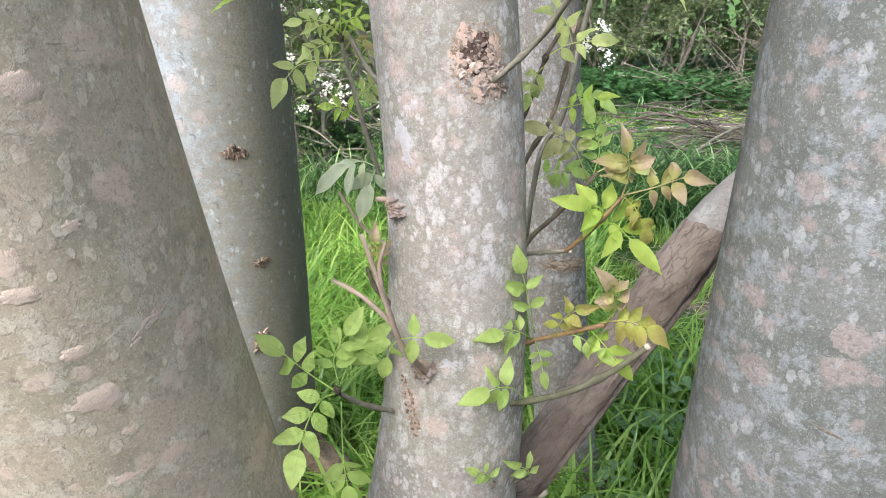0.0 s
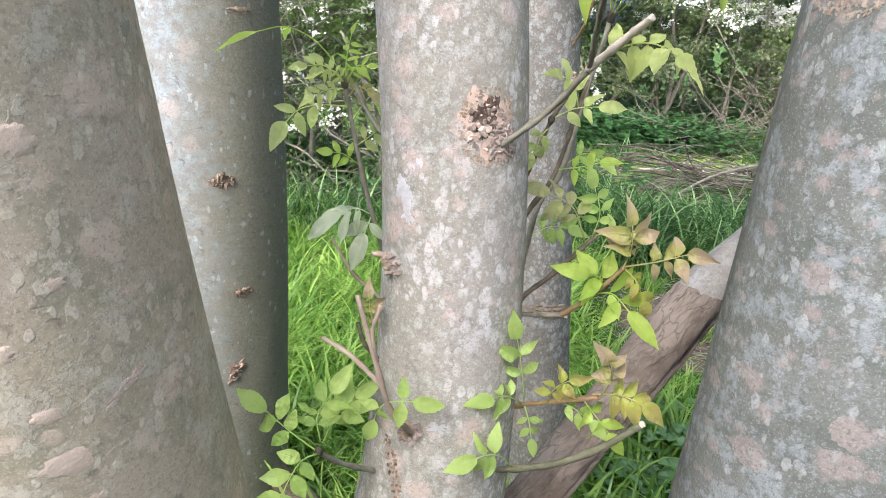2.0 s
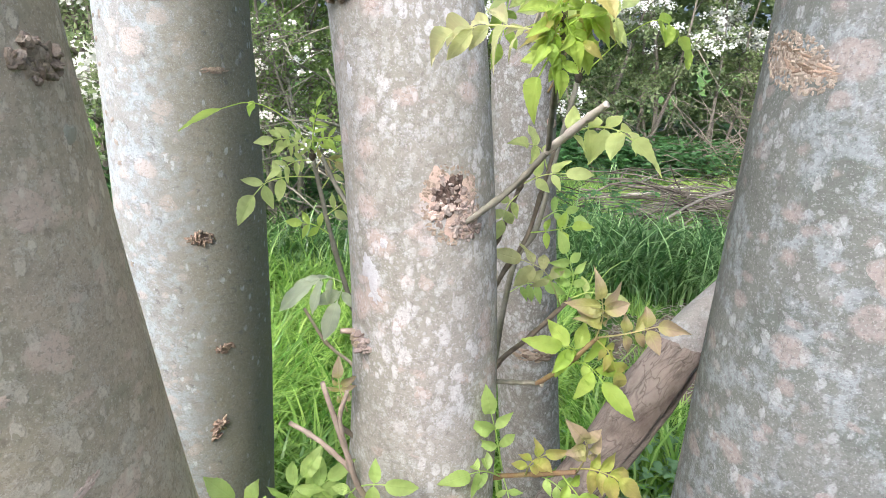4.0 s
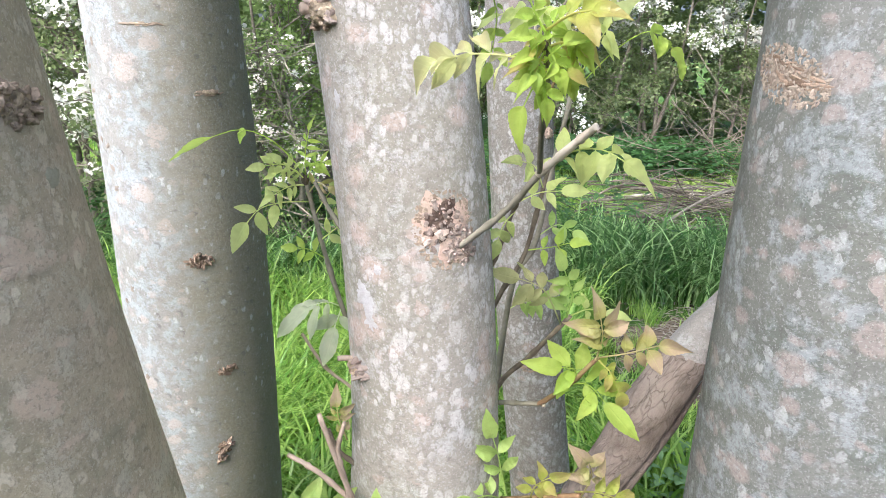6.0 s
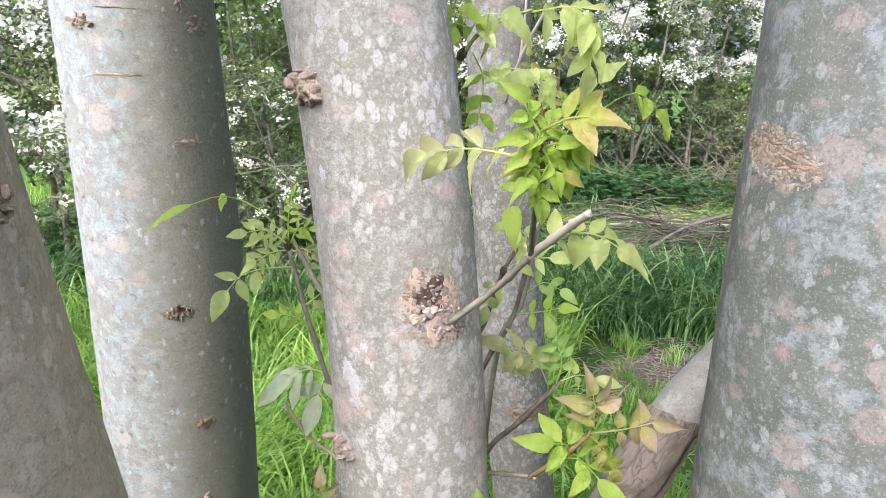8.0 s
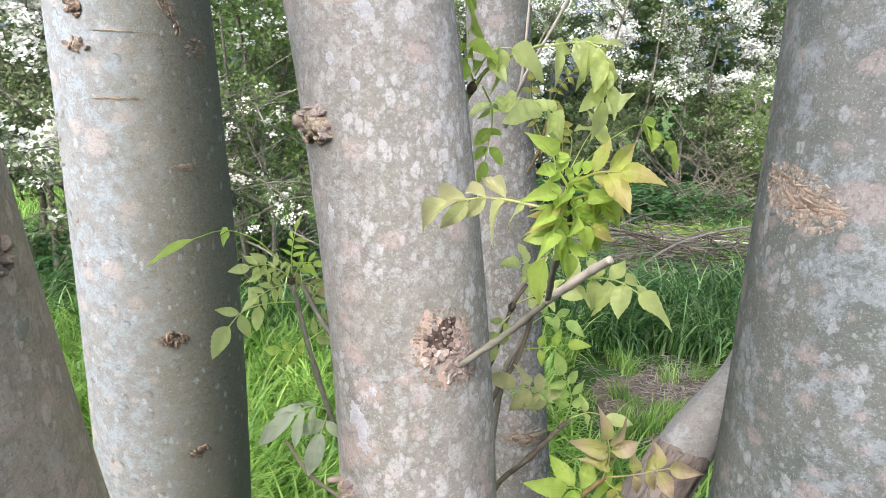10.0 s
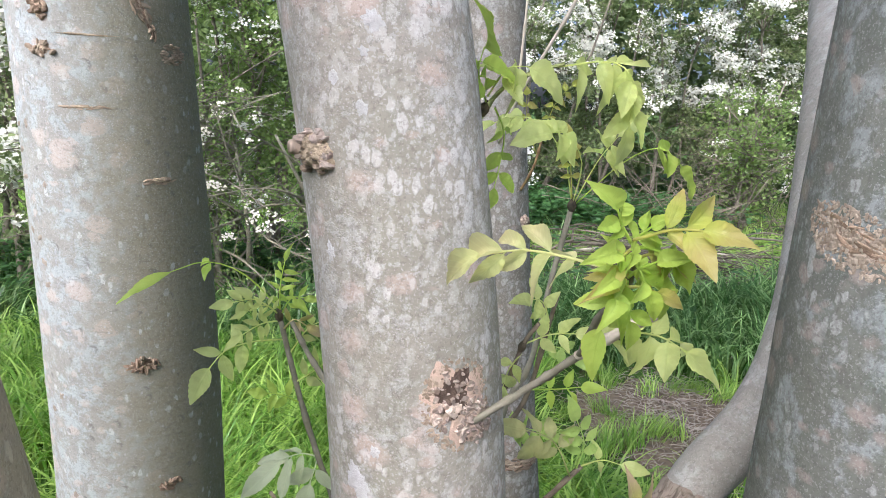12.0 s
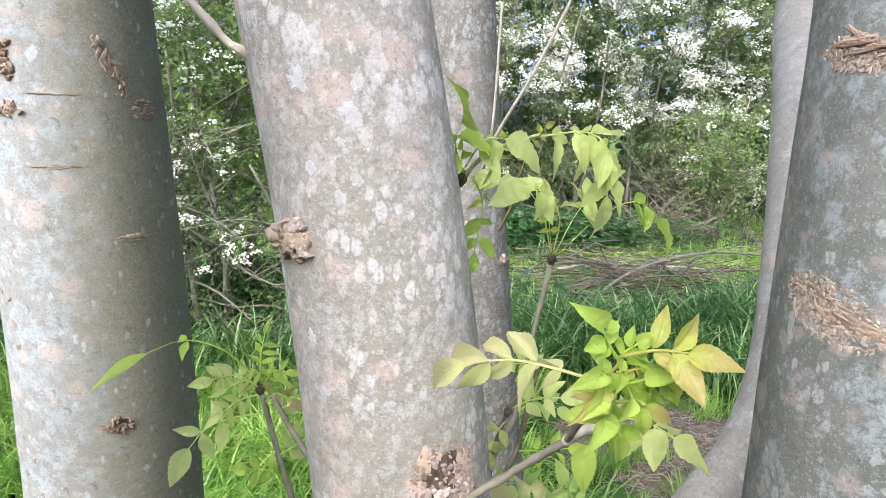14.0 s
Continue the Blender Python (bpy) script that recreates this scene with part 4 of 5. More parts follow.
tree_d = thing("ash_tree", (.56, .67, 0), "thick ash stem with mottled blue-grey and pinkish bark", "tree", "ash stems of the clump")
tree_e = thing("ash_tree", (.43, 1.6, 0), "slender straight ash stem speckled with pale lichen", "tree", "ash stems of the clump")
trunk("a", tree_a, M["bark_a"])
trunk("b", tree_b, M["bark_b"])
trunk("c", tree_c, M["bark_c"])
trunk("d", tree_d, M["bark_d"])
trunk("e", tree_e, M["bark_e"], 48)


def shade_crown(key, tree, cx, cy, cz, rx, rz, leaves, seed):
    """Unseen high limbs with uneven leaf clumps at their ends, to screen the sky."""
    rng = random.Random(seed)
    g = np.random.default_rng(seed)
    ends = []
    for k in range(9):
        z = rng.uniform(3.2, 5.8)
        x, y, r = section(key, z)
        a = rng.uniform(0, 2 * math.pi)
        q = Vector((cx + rx * math.cos(a) * rng.uniform(.4, 1), cy + rx * math.sin(a) * rng.uniform(.4, 1), cz + rz * rng.uniform(-.6, .9)))
        p = Vector((x, y, z))
        m = p.lerp(q, .5) + Vector((0, 0, -.15))
        v, f = tube([p, m, q], r * .45, .008, 12, 7, .1, seed + k)
        part("limb", v, f, M["bark_f"], tree)
        ends += [tuple(p.lerp(q, u)) for u in (.6, .8, 1.0)]
    n = 60
    C = np.array([ends[i] for i in g.integers(0, len(ends), n)]) + g.normal(0, .42, (n, 3))
    P = C[g.integers(0, n, leaves)] + g.normal(0, .22, (leaves, 3))
    D, N = g.normal(0, 1, (leaves, 3)), g.normal(0, .6, (leaves, 3)) + np.array([0, 0, 1])
    L = g.uniform(.08, .15, leaves)
    V, F = kites(P, D, N, L, L * .6)
    quads("shade_crown", V, F, M["hedge_light"], "stuff", "thin unseen canopy of young green leaves, added to screen the sky", "", tree)


# leafy tops out of view, added so less light falls from overhead
shade_crown("a", tree_a, .1, -.1, 5.6, 1.9, 1.5, 5200, 71)
shade_crown("b", tree_b, -.2, 1.9, 6.0, 1.9, 1.5, 5200, 72)
shade_crown("c", tree_c, .3, 1.0, 5.4, 1.6, 1.3, 4000, 73)
shade_crown("d", tree_d, 1.3, .3, 5.6, 2.0, 1.6, 5800, 74)
shade_crown("e", tree_e, 1.2, 2.2, 5.6, 1.8, 1.5, 4800, 75)

# leaning stem that bends upright behind the thick one
tree_f = thing("leaning_ash_tree", (-.02, .98, 0), "leaning ash stem with cracked brown bark, bending upright", "tree")
LEAN_PTS = [(-.02, .98, -.05), (.0, .93, .25), (.055, .85, .55), (.13, .81, .763), (.245, .865, .91), (.35, .905, 1.055), (.405, .928, 1.130), (.43, .938, 1.165)]
v_, f_ = tube(LEAN_PTS, .05, .045, 150, 96, 0.12, 3.0, radii=(.085, .066, .046, .040, .040, .041, .041, .036), knots=((.76, .05), (.93, .06)))
# a long split runs along the stem, with shorter ones beside it
axis_ = spline(LEAN_PTS, 150)
for i_ in range(150):
    c_ = Vector(axis_[i_])
    for j_ in range(96):
        o_ = v_[i_ * 96 + j_] - c_
        d_ = o_.normalized()
        round_ = math.atan2(d_.y, d_.z)
        cut = 0.0
        for mid_, deep, wide, salt in ((-1.75, .014, .11, 1.0), (-2.3, .005, .06, 5.0), (-1.0, .003, .05, 9.0)):
            wander = mid_ + .22 * noise.noise(Vector((i_ * .05, salt, 0))) + .05 * noise.noise(Vector((i_ * .4, salt, 3)))
            on = min(1.0, max(0.0, noise.noise(Vector((i_ * .045, salt * 3, 7))) * 3 + (1.1 if salt == 1.0 else .2)))
            cut += deep * on * math.exp(-((round_ - wander) / wide) ** 2)
        v_[i_ * 96 + j_] = c_ + o_ - d_ * cut
part("lower_stem", v_, f_, M["bark_log"], tree_f, "cracked brown bark")
v_, f_ = tube([(.37, .913, 1.082), (.435, .94, 1.172), (.53, .972, 1.258), (.60, 1.02, 1.36), (.68, 1.12, 1.51), (.775, 1.265, 1.745), (.895, 1.46, 1.97), (.97, 1.58, 2.4), (1.02, 1.65, 4.0), (1.1, 1.8, 6.0)], .05, .035, 100, 32, 0.06, 5.0, radii=(.030, .039, .040, .041, .044, .048, .049, .046, .035, .012))
part("upper_stem", v_, f_, M["bark_f"], tree_f, "smooth grey bark")

v_, f_ = tube([(.145, .79, .752), (.158, .775, .768), (.168, .765, .790)], .0045, .0036, 8, 8, .2, 4.0)
part("stub", v_, f_, M["cut_wood"], tree_f, "pale broken twig stub")

# scars, calluses and lichen crusts
patch("lichen", "c", tree_c, -66, 1.436, .080, .082, M["scar_rim"], .0006, .0006, 160, 0, "pinkish tan rim of callus", .8, 34)
patch("scar", "c", tree_c, -69, 1.443, .046, .056, M["hollow"], .0008, .0010, 150, 0, "dark hollow of an open callus", .5, 34)
chips("c", tree_c, -68, 1.438, .044, .056, 60, .0050, M["chip_pink"], 301, .0024)
chips("c", tree_c, -74, 1.428, .022, .022, 6, .0080, M["chip_pale"], 302, .0045, 1.15)
chips("c", tree_c, -56, 1.418, .040, .040, 90, .0042, M["chip_pink"], 303, .0020)
chips("c", tree_c, -66, 1.436, .066, .080, 170, .0032, M["chip_tan"], 304, .0006, inner=.72)
patch("scar", "c", tree_c, -116, 1.085, .030, .026, M["tan_scar"], .004, .003, 160, 0, "tan callus", .4)
chips("c", tree_c, -116, 1.086, .030, .026, 34, .0060, M["chip_pink"], 305, .0050)
chips("c", tree_c, -127, 1.032, .016, .085, 70, .0038, M["chip_brown"], 306, .0012, slope=20, label="chain of cracked brown bark chips")
chips("c", tree_c, -126, 1.030, .014, .075, 34, .0036, M["chip_tan"], 307, .0016, slope=20)
patch("knob", "c", tree_c, -148, 1.275, .030, .020, M["tan_light"], .005, .004, 150, 0, "brown bark knob", .4)
chips("c", tree_c, -146, 1.276, .036, .022, 34, .0055, M["chip_pink"], 308, .0060)
patch("knob", "c", tree_c, -139, 1.631, .032, .026, M["tan_light"], .006, .005, 150, 0, "brown bark knob", .5)
chips("c", tree_c, -138, 1.634, .034, .030, 40, .0060, M["chip_pink"], 309, .0060)
chips("c", tree_c, -140, 1.628, .036, .028, 30, .0058, M["chip_tan"], 310, .0050)
scar_branch_stub("c", tree_c, -158, 1.278, .020, .0038, M["twig_brown"], .2, "short broken twig")
scar_branch_stub("c", tree_c, -150, 1.632, .018, .007, M["twig_brown"], .1, "short broken twig")
patch("lichen", "c", tree_c, -131, 1.358, .026, .040, M["lichen_white"], .0008, 0, 90, 10, "white lichen crust", 1.1)
patch("lichen", "c", tree_c, -128, 1.335, .018, .020, M["lichen_white"], .0008, 0, 90, 10, "white lichen crust", 1.1)
patch("lichen", "c", tree_c, -96, 1.098, .024, .016, M["lichen_white"], .0008, 0, 90, 0, "white lichen crust", 1.1)
patch("lichen", "c", tree_c, -118, 1.745, .02, .02, M["lichen_white"], .0008, 0, 90, 0, "white lichen crust", 1.1)
patch("lichen", "a", tree_a, -54, 1.190, .054, .032, M["lichen_rose"], .0008, 0, 90, 12, "pinkish lichen crust", .3)
patch("lichen", "a", tree_a, -43, 1.439, .036, .028, M["lichen_rose"], .0008, 0, 90, 0, "pinkish lichen crust", .4)
patch("lichen", "a", tree_a, -62, 1.293, .036, .02, M["lichen_rose"], .0008, 0, 90, 0, "pinkish lichen crust", .4)
patch("lichen", "a", tree_a, -55, 1.236, .03, .019, M["lichen_rose"], .0008, 0, 90, 10, "pinkish lichen crust", .4)
patch("lichen", "a", tree_a, 3, 1.508, .022, .02, M["lichen_green"], .0012, 0, 90, 0, "pale green lichen crust", .4)
chips("a", tree_a, -32, 1.242, .060, .007, 26, .0050, M["chip_pale"], 330, .0003, 1.5, 30, slope=32, label="tan crack in the bark")
patch("scar", "a", tree_a, -4, 1.558, .052, .028, M["tan_light"], .001, .002, 130, 0, "rough brown callus", .6, 32)
chips("a", tree_a, -4, 1.558, .050, .028, 46, .0075, M["chip_tan"], 311, .0035)
patch("scar", "b", tree_b, -66, 1.176, .056, .022, M["brown_scar"], .001, .002, 170, 0, "small rough brown callus", .9, 34)
chips("b", tree_b, -66, 1.178, .056, .028, 40, .0085, M["chip_brown"], 312, .0040, 1.7)
chips("b", tree_b, -67, 1.176, .044, .024, 18, .0075, M["chip_tan"], 313, .0050, 1.6)
scar_branch_stub("b", tree_b, -66, 1.186, .02, .005, M["twig_dark"], .6, "broken twig stump")
patch("scar", "b", tree_b, -54, .911, .040, .016, M["brown_scar"], .001, .002, 130, 0, "small rough brown callus", .7)
chips("b", tree_b, -54, .912, .042, .018, 18, .010, M["chip_brown"], 314, .0050, 1.6)
patch("scar", "b", tree_b, -62, .706, .04, .035, M["brown_scar"], .001, .003, 130, 40, "small rough brown callus", .7)
chips("b", tree_b, -62, .706, .022, .060, 24, .013, M["chip_brown"], 315, .0060, 1.8, slope=-30)
patch("scar", "b", tree_b, -86, 1.638, .06, .005, M["tan_light"], .0005, .0014, 190, 0, "thin level crack in the bark", .5)
patch("scar", "b", tree_b, -46, 1.516, .05, .012, M["tan_light"], .0008, .002, 190, 0, "tan level scar", .8)
chips("b", tree_b, -26, 1.730, .055, .034, 90, .006, M["chip_tan"], 318, .0016, 1.6, 0, label="tan rough scar")
chips("b", tree_b, -47, 1.798, .020, .11, 46, .010, M["chip_tan"], 319, .0030, 1.7, slope=28, label="long tan crack in the bark")
chips("b", tree_b, -47, 1.798, .012, .10, 16, .009, M["chip_brown"], 320, .0022, 1.9, 118, slope=28)
chips("b", tree_b, -46, 1.516, .060, .012, 26, .006, M["chip_tan"], 321, .0014, 1.9, 0)
chips("b", tree_b, -86, 1.638, .070, .006, 18, .006, M["chip_tan"], 322, .0010, 2.4, 0)
patch("scar", "b", tree_b, -107, 1.800, .03, .06, M["tan_light"], .001, .003, 130, 0, "rough brown callus", .6)
chips("b", tree_b, -107, 1.800, .034, .066, 34, .010, M["chip_brown"], 316, .0050)
patch("scar", "b", tree_b, -107, 1.726, .045, .018, M["tan_scar"], .001, .003, 130, 0, "rough brown callus", .6)
chips("b", tree_b, -107, 1.726, .046, .022, 20, .009, M["chip_tan"], 317, .0050)
patch("scar", "b", tree_b, -80, 1.750, .11, .004, M["tan_light"], .0005, .0014, 190, 0, "thin level crack in the bark", .6)
patch("scar", "d", tree_d, -172, 1.584, .098, .040, M["tan_flakes"], .0002, .0002, 250, -16, "broad tan flaking scar", .7, 48)
chips("d", tree_d, -173, 1.586, .098, .046, 480, .0036, M["chip_flat"], 323, .0007, 1.5, None, slope=-16)
chips("d", tree_d, -170, 1.590, .080, .024, 22, .0075, M["chip_brown"], 324, .0009, 2.6, -14, slope=-16)
patch("scar", "d", tree_d, -172, 1.775, .085, .022, M["tan_flakes"], .0002, .0002, 250, -6, "broad tan flaking scar", .7, 48)
chips("d", tree_d, -172, 1.775, .090, .028, 300, .0036, M["chip_flat"], 325, .0008, 1.6, None, slope=-6)
chips("d", tree_d, -170, 1.781, .085, .012, 12, .0130, M["chip_brown"], 326, .0024, 3.0, -4, slope=-6)
patch("scar", "d", tree_d, -125, 1.100, .045, .004, M["tan_flakes"], .0008, .001, 160, -12, "thin brown crack in the bark", .6)
patch("scar", "e", tree_e, -45, 1.432, .03, .03, M["scar"], .006, .006, 140, 0, "small brown knob", .3)
patch("scar", "e", tree_e, -80, .850, .10, .03, M["tan_scar"], .001, .002, 120, 0, "brown band of rough bark", .6)
chips("e", tree_e, -76, .852, .14, .034, 46, .012, M["chip_tan"], 327, .0030, 1.7, 0)
chips("e", tree_e, -70, .848, .10, .024, 14, .012, M["chip_brown"], 328, .0030, 2.0, 0)
patch("moss", "e", tree_e, -85, .03, .12, .07, M["nettle"], .004, .006, 150, 0, "green moss at the foot", .5)

# small crusts and peeling flakes, scattered where the bark carries them
rng_b = random.Random(77)
for _ in range(26):
    patch("flake", "b", tree_b, rng_b.uniform(-168, -112), rng_b.uniform(.75, 1.85), rng_b.uniform(.010, .026), rng_b.uniform(.008, .020), M["flake"], .0010, .0012, 200, rng_b.uniform(-30, 30), "", .6, 10, rng_b.uniform(0, 9))
for ang_, z_, w_, h_, t_ in ((-62, 1.321, .030, .034, 0), (-43, 1.339, .020, .016, 10), (-40, 1.108, .040, .026, 20), (-56, 1.104, .030, .016, 0), (-23, 1.454, .018, .014, 0), (-50, 1.15, .018, .012, 0), (-30, 1.17, .016, .012, 20)):
    patch("lichen", "a", tree_a, ang_, z_, w_, h_, M["lichen_rose"], .0004, 0, 90, t_, "pinkish lichen crust", .55, 26, z_ * 9)
for ang_, z_, w_, h_ in ((-93, 1.726, .022, .022), (-119, 1.687, .011, .016), (-105, 1.666, .013, .018), (-100, 1.705, .010, .011), (-137, 1.555, .014, .022), (-118, 1.394, .013, .016)):
    patch("lichen", "c", tree_c, ang_, z_, w_, h_, M["lichen_white"], .0005, 0, 90, 0, "white lichen crust", .5, 22, z_ * 5)

# fallen log beside the upright stem
log = thing("fallen_log", (-.2, 1.45, 0), "short brown rotten log leaning against a stem in the grass", "log")
v_, f_ = tube([(-.42, 1.50, .315), (-.33, 1.48, .23), (-.22, 1.46, .13), (-.09, 1.43, .035)], .050, .044, 60, 28, .45, 8.0)
part("bark", v_, f_, M["dead_wood"], log)

# ---------------------------------------------------------------- shoots and leaves
G, Y, P_, DU, BR, RO, SI = (M["leaf_" + k] for k in ("green", "yellow", "pale", "dull", "bronze", "rose", "silver"))

# twig from the open callus, reaching towards the path
s = shoot(tree_c, [(.047, .665, 1.412), (.091, .64, 1.458), (.115, .60, 1.502)], .0042, .0036, M["twig_grey"], "grey side twig")
s1 = shoot(tree_c, [(.113, .602, 1.500), (.134, .58, 1.527), (.148, .56, 1.546)], .0046, .0042, M["twig_pale"], "pale dead twig end", 2.0)
s2 = shoot(tree_c, [(.114, .601, 1.501), (.103, .545, 1.548), (.094, .49, 1.585), (.090, .478, 1.607)], .0032, .0028, M["twig_grey"], "grey side twig", 3.0)
bud(tree_c, (.092, .485, 1.596), (-.1, -.1, 1), .012)
CR = M["leaf_cream"]
compound_leaf(s2, [(.092, .485, 1.592), (.070, .50, 1.596), (.046, .515, 1.597), (.022, .525, 1.591)], 4, .030, CR, 101, start=.35, young=.1, curl=.5, fold=1.0, up=(0, -.8, .6), spread=38, ratio=.44)
compound_leaf(s2, [(.089, .476, 1.612), (.100, .462, 1.620), (.110, .452, 1.622)], 2, .027, BR, 102, end=.8, start=.45, up=(-.2, -1, .4), curl=.3, fold=.6, spread=52, ratio=.46)
rng_k = random.Random(404)
for k_ in range(15):
    o_ = Vector((.089, .478, 1.588 + .022 * k_ / 14))
    th_ = 2.4 * k_
    d_ = Vector((math.cos(th_) * .95, -.35 + .35 * math.sin(th_ * 1.7), math.sin(th_) * .8 + .1)).normalized()
    m_ = o_ + d_ * rng_k.uniform(.007, .012)
    e_ = m_ + (d_ + Vector((0, -.3, rng_k.uniform(-.7, .3)))).normalized() * rng_k.uniform(.007, .011)
    compound_leaf(s2, [o_, m_, e_], 2 if k_ % 3 else 1, rng_k.uniform(.013, .018), Y if k_ % 4 else BR, 410 + k_, start=.45, up=(-d_.x * .3, -.8, .5), curl=.5, fold=.9, spread=50, ratio=.62, young=.05)
compound_leaf(s2, [(.092, .488, 1.590), (.084, .482, 1.578), (.078, .478, 1.566)], 1, .024, Y, 104, start=.45, up=(-.4, -.7, .6), curl=.5, fold=.8, ratio=.5)
bud(tree_c, (.088, .475, 1.600), (-.1, -.2, 1), .009)
compound_leaf(s, [(.115, .60, 1.504), (.137, .588, 1.522), (.158, .575, 1.526), (.175, .565, 1.518)], 4, .036, P_, 106, start=.25, up=(0, -.9, .6), curl=.35, ratio=.58)

# twigs behind, on the side away from the path
s = shoot(tree_c, [(.075, .80, 1.22), (.117, .84, 1.297), (.146, .84, 1.352), (.162, .84, 1.426), (.172, .84, 1.475)], .0042, .003, M["twig_dark"], "dark thin shoot")
compound_leaf(s, [(.150, .84, 1.36), (.175, .82, 1.37), (.195, .80, 1.382)], 2, .026, Y, 111, up=(0, -1, .5))
compound_leaf(s, [(.165, .84, 1.44), (.15, .82, 1.47), (.13, .80, 1.48)], 2, .03, P_, 113, up=(0, -.9, .4))
s = shoot(tree_c, [(.085, .775, 1.34), (.105, .80, 1.362), (.125, .80, 1.427), (.138, .79, 1.457)], .0036, .0028, M["twig_dark"], "dark thin shoot", 5.0)
bud(tree_c, (.124, .80, 1.423), (.2, -.1, 1), .016)
compound_leaf(s, [(.126, .80, 1.43), (.15, .79, 1.445), (.175, .78, 1.45)], 2, .03, P_, 114, up=(0, -.9, .5))
compound_leaf(s, [(.125, .80, 1.42), (.112, .795, 1.405), (.106, .79, 1.388)], 2, .026, P_, 115, up=(0, -1, .4))

# upper shoot
s = shoot(tree_c, [(.048, .775, 1.63), (.065, .80, 1.658), (.083, .79, 1.687), (.109, .78, 1.703), (.136, .772, 1.712)], .0034, .0020, M["twig_green"], "green shoot", 6.0)
bud(tree_c, (.066, .798, 1.662), (.4, 0, 1), .020)
compound_leaf(s, [(.130, .775, 1.709), (.177, .76, 1.715), (.195, .75, 1.694), (.192, .745, 1.655)], 7, .040, P_, 121, start=.12, up=(.1, -.7, .7), curl=.5, fold=.4, young=.25, spread=48)
compound_leaf(s, [(.069, .79, 1.675), (.058, .775, 1.700), (.060, .765, 1.722)], 2, .046, Y, 122, up=(.3, -.8, .5), start=.45, young=.55, ratio=.62, fold=.6, curl=.5)
compound_leaf(s, [(.070, .79, 1.680), (.085, .78, 1.705), (.104, .775, 1.708)], 2, .040, P_, 125, up=(.1, -.8, .6), start=.4, young=.35, ratio=.56, fold=.4, curl=.4)
compound_leaf(s, [(.080, .80, 1.67), (.095, .82, 1.645), (.094, .83, 1.612), (.090, .83, 1.588)], 3, .030, Y, 124, up=(.2, -1, .3), start=.3)

# tall slender shoot between the two stems
tw = thing("ash_sapling", (.135, 1.0, 0), "slender ash sapling with a leafy tuft at its top", "sapling")
s = shoot(tw, [(.12, 1.0, -.02), (.125, .99, .5), (.135, .985, 1.0), (.149, .98, 1.214), (.160, .98, 1.279), (.187, .98, 1.332), (.203, .978, 1.44), (.221, .97, 1.550)], .0062, .0045, M["twig_grey"], "slender grey stem", 7.0, sides=10)
bud(tw, (.221, .97, 1.545), (0, 0, 1), .022)
compound_leaf(s, [(.221, .97, 1.553), (.222, .95, 1.608), (.195, .93, 1.642), (.172, .92, 1.645)], 3, .050, P_, 131, start=.70, up=(0, -.6, .9), spread=78, ratio=.58)
compound_leaf(s, [(.225, .97, 1.554), (.273, .95, 1.610), (.310, .93, 1.632), (.338, .92, 1.610)], 2, .042, Y, 132, start=.66, up=(.3, -.7, .8), ratio=.60, young=.25)
compound_leaf(s, [(.221, .97, 1.553), (.205, .98, 1.62), (.16, .99, 1.66), (.115, 1.0, 1.65)], 4, .038, P_, 133, start=.5, up=(0, -.6, .8))
compound_leaf(s, [(.222, .97, 1.553), (.245, .96, 1.61), (.262, .94, 1.645)], 3, .040, P_, 134, start=.62, up=(0, -.7, .8), spread=75, ratio=.56)
compound_leaf(s, [(.221, .97, 1.553), (.215, .97, 1.60), (.21, .97, 1.64)], 4, .019, BR, 135, start=.4, up=(0, -1, .3), curl=.45, fold=.5, young=.22, ratio=.60)
compound_leaf(s, [(.150, .98, 1.22), (.175, .96, 1.245), (.20, .94, 1.25)], 3, .032, G, 136, up=(0, -1, .6))
compound_leaf(s, [(.19, .98, 1.34), (.215, .97, 1.36), (.235, .95, 1.355)], 2, .03, G, 138, up=(0, -1, .6))

# shoot on the other side, against the bright grass
s = shoot(tree_c, [(-.045, .79, 1.17), (-.071, .83, 1.236), (-.089, .835, 1.289), (-.106, .84, 1.347), (-.128, .84, 1.444)], .0046, .0036, M["twig_grey"], "grey leafy shoot", 8.0)
bud(tree_c, (-.128, .84, 1.440), (-.1, 0, 1), .018)
compound_leaf(s, [(-.127, .84, 1.452), (-.160, .83, 1.492), (-.195, .82, 1.508), (-.228, .805, 1.500)], 1, .036, Y, 141, start=.66, up=(0, -.35, 1), ratio=.40, end=1.45, curl=.06)
compound_leaf(s, [(-.128, .84, 1.447), (-.150, .83, 1.466), (-.172, .82, 1.466)], 3, .022, P_, 142, start=.4, up=(0, -1, .4))
compound_leaf(s, [(-.125, .84, 1.419), (-.155, .83, 1.420), (-.180, .82, 1.414), (-.195, .81, 1.398)], 2, .038, P_, 143, start=.45, up=(0, -1, .5))
compound_leaf(s, [(-.088, .84, 1.280), (-.106, .83, 1.290), (-.126, .82, 1.288)], 2, .052, SI, 144, start=.45, up=(0, -.6, .9), young=.45, ratio=.40)
compound_leaf(s, [(-.088, .84, 1.280), (-.090, .825, 1.274), (-.094, .815, 1.264)], 1, .048, SI, 145, start=.5, up=(-.2, -1, .3), ratio=.46, young=.3)
compound_leaf(s, [(-.128, .84, 1.447), (-.127, .84, 1.480), (-.122, .84, 1.506)], 4, .020, Y, 146, start=.25, up=(-.4, -.8, .5), ratio=.34)
compound_leaf(s, [(-.112, .84, 1.37), (-.095, .83, 1.385), (-.08, .82, 1.40)], 2, .026, P_, 147, up=(0, -1, .3))
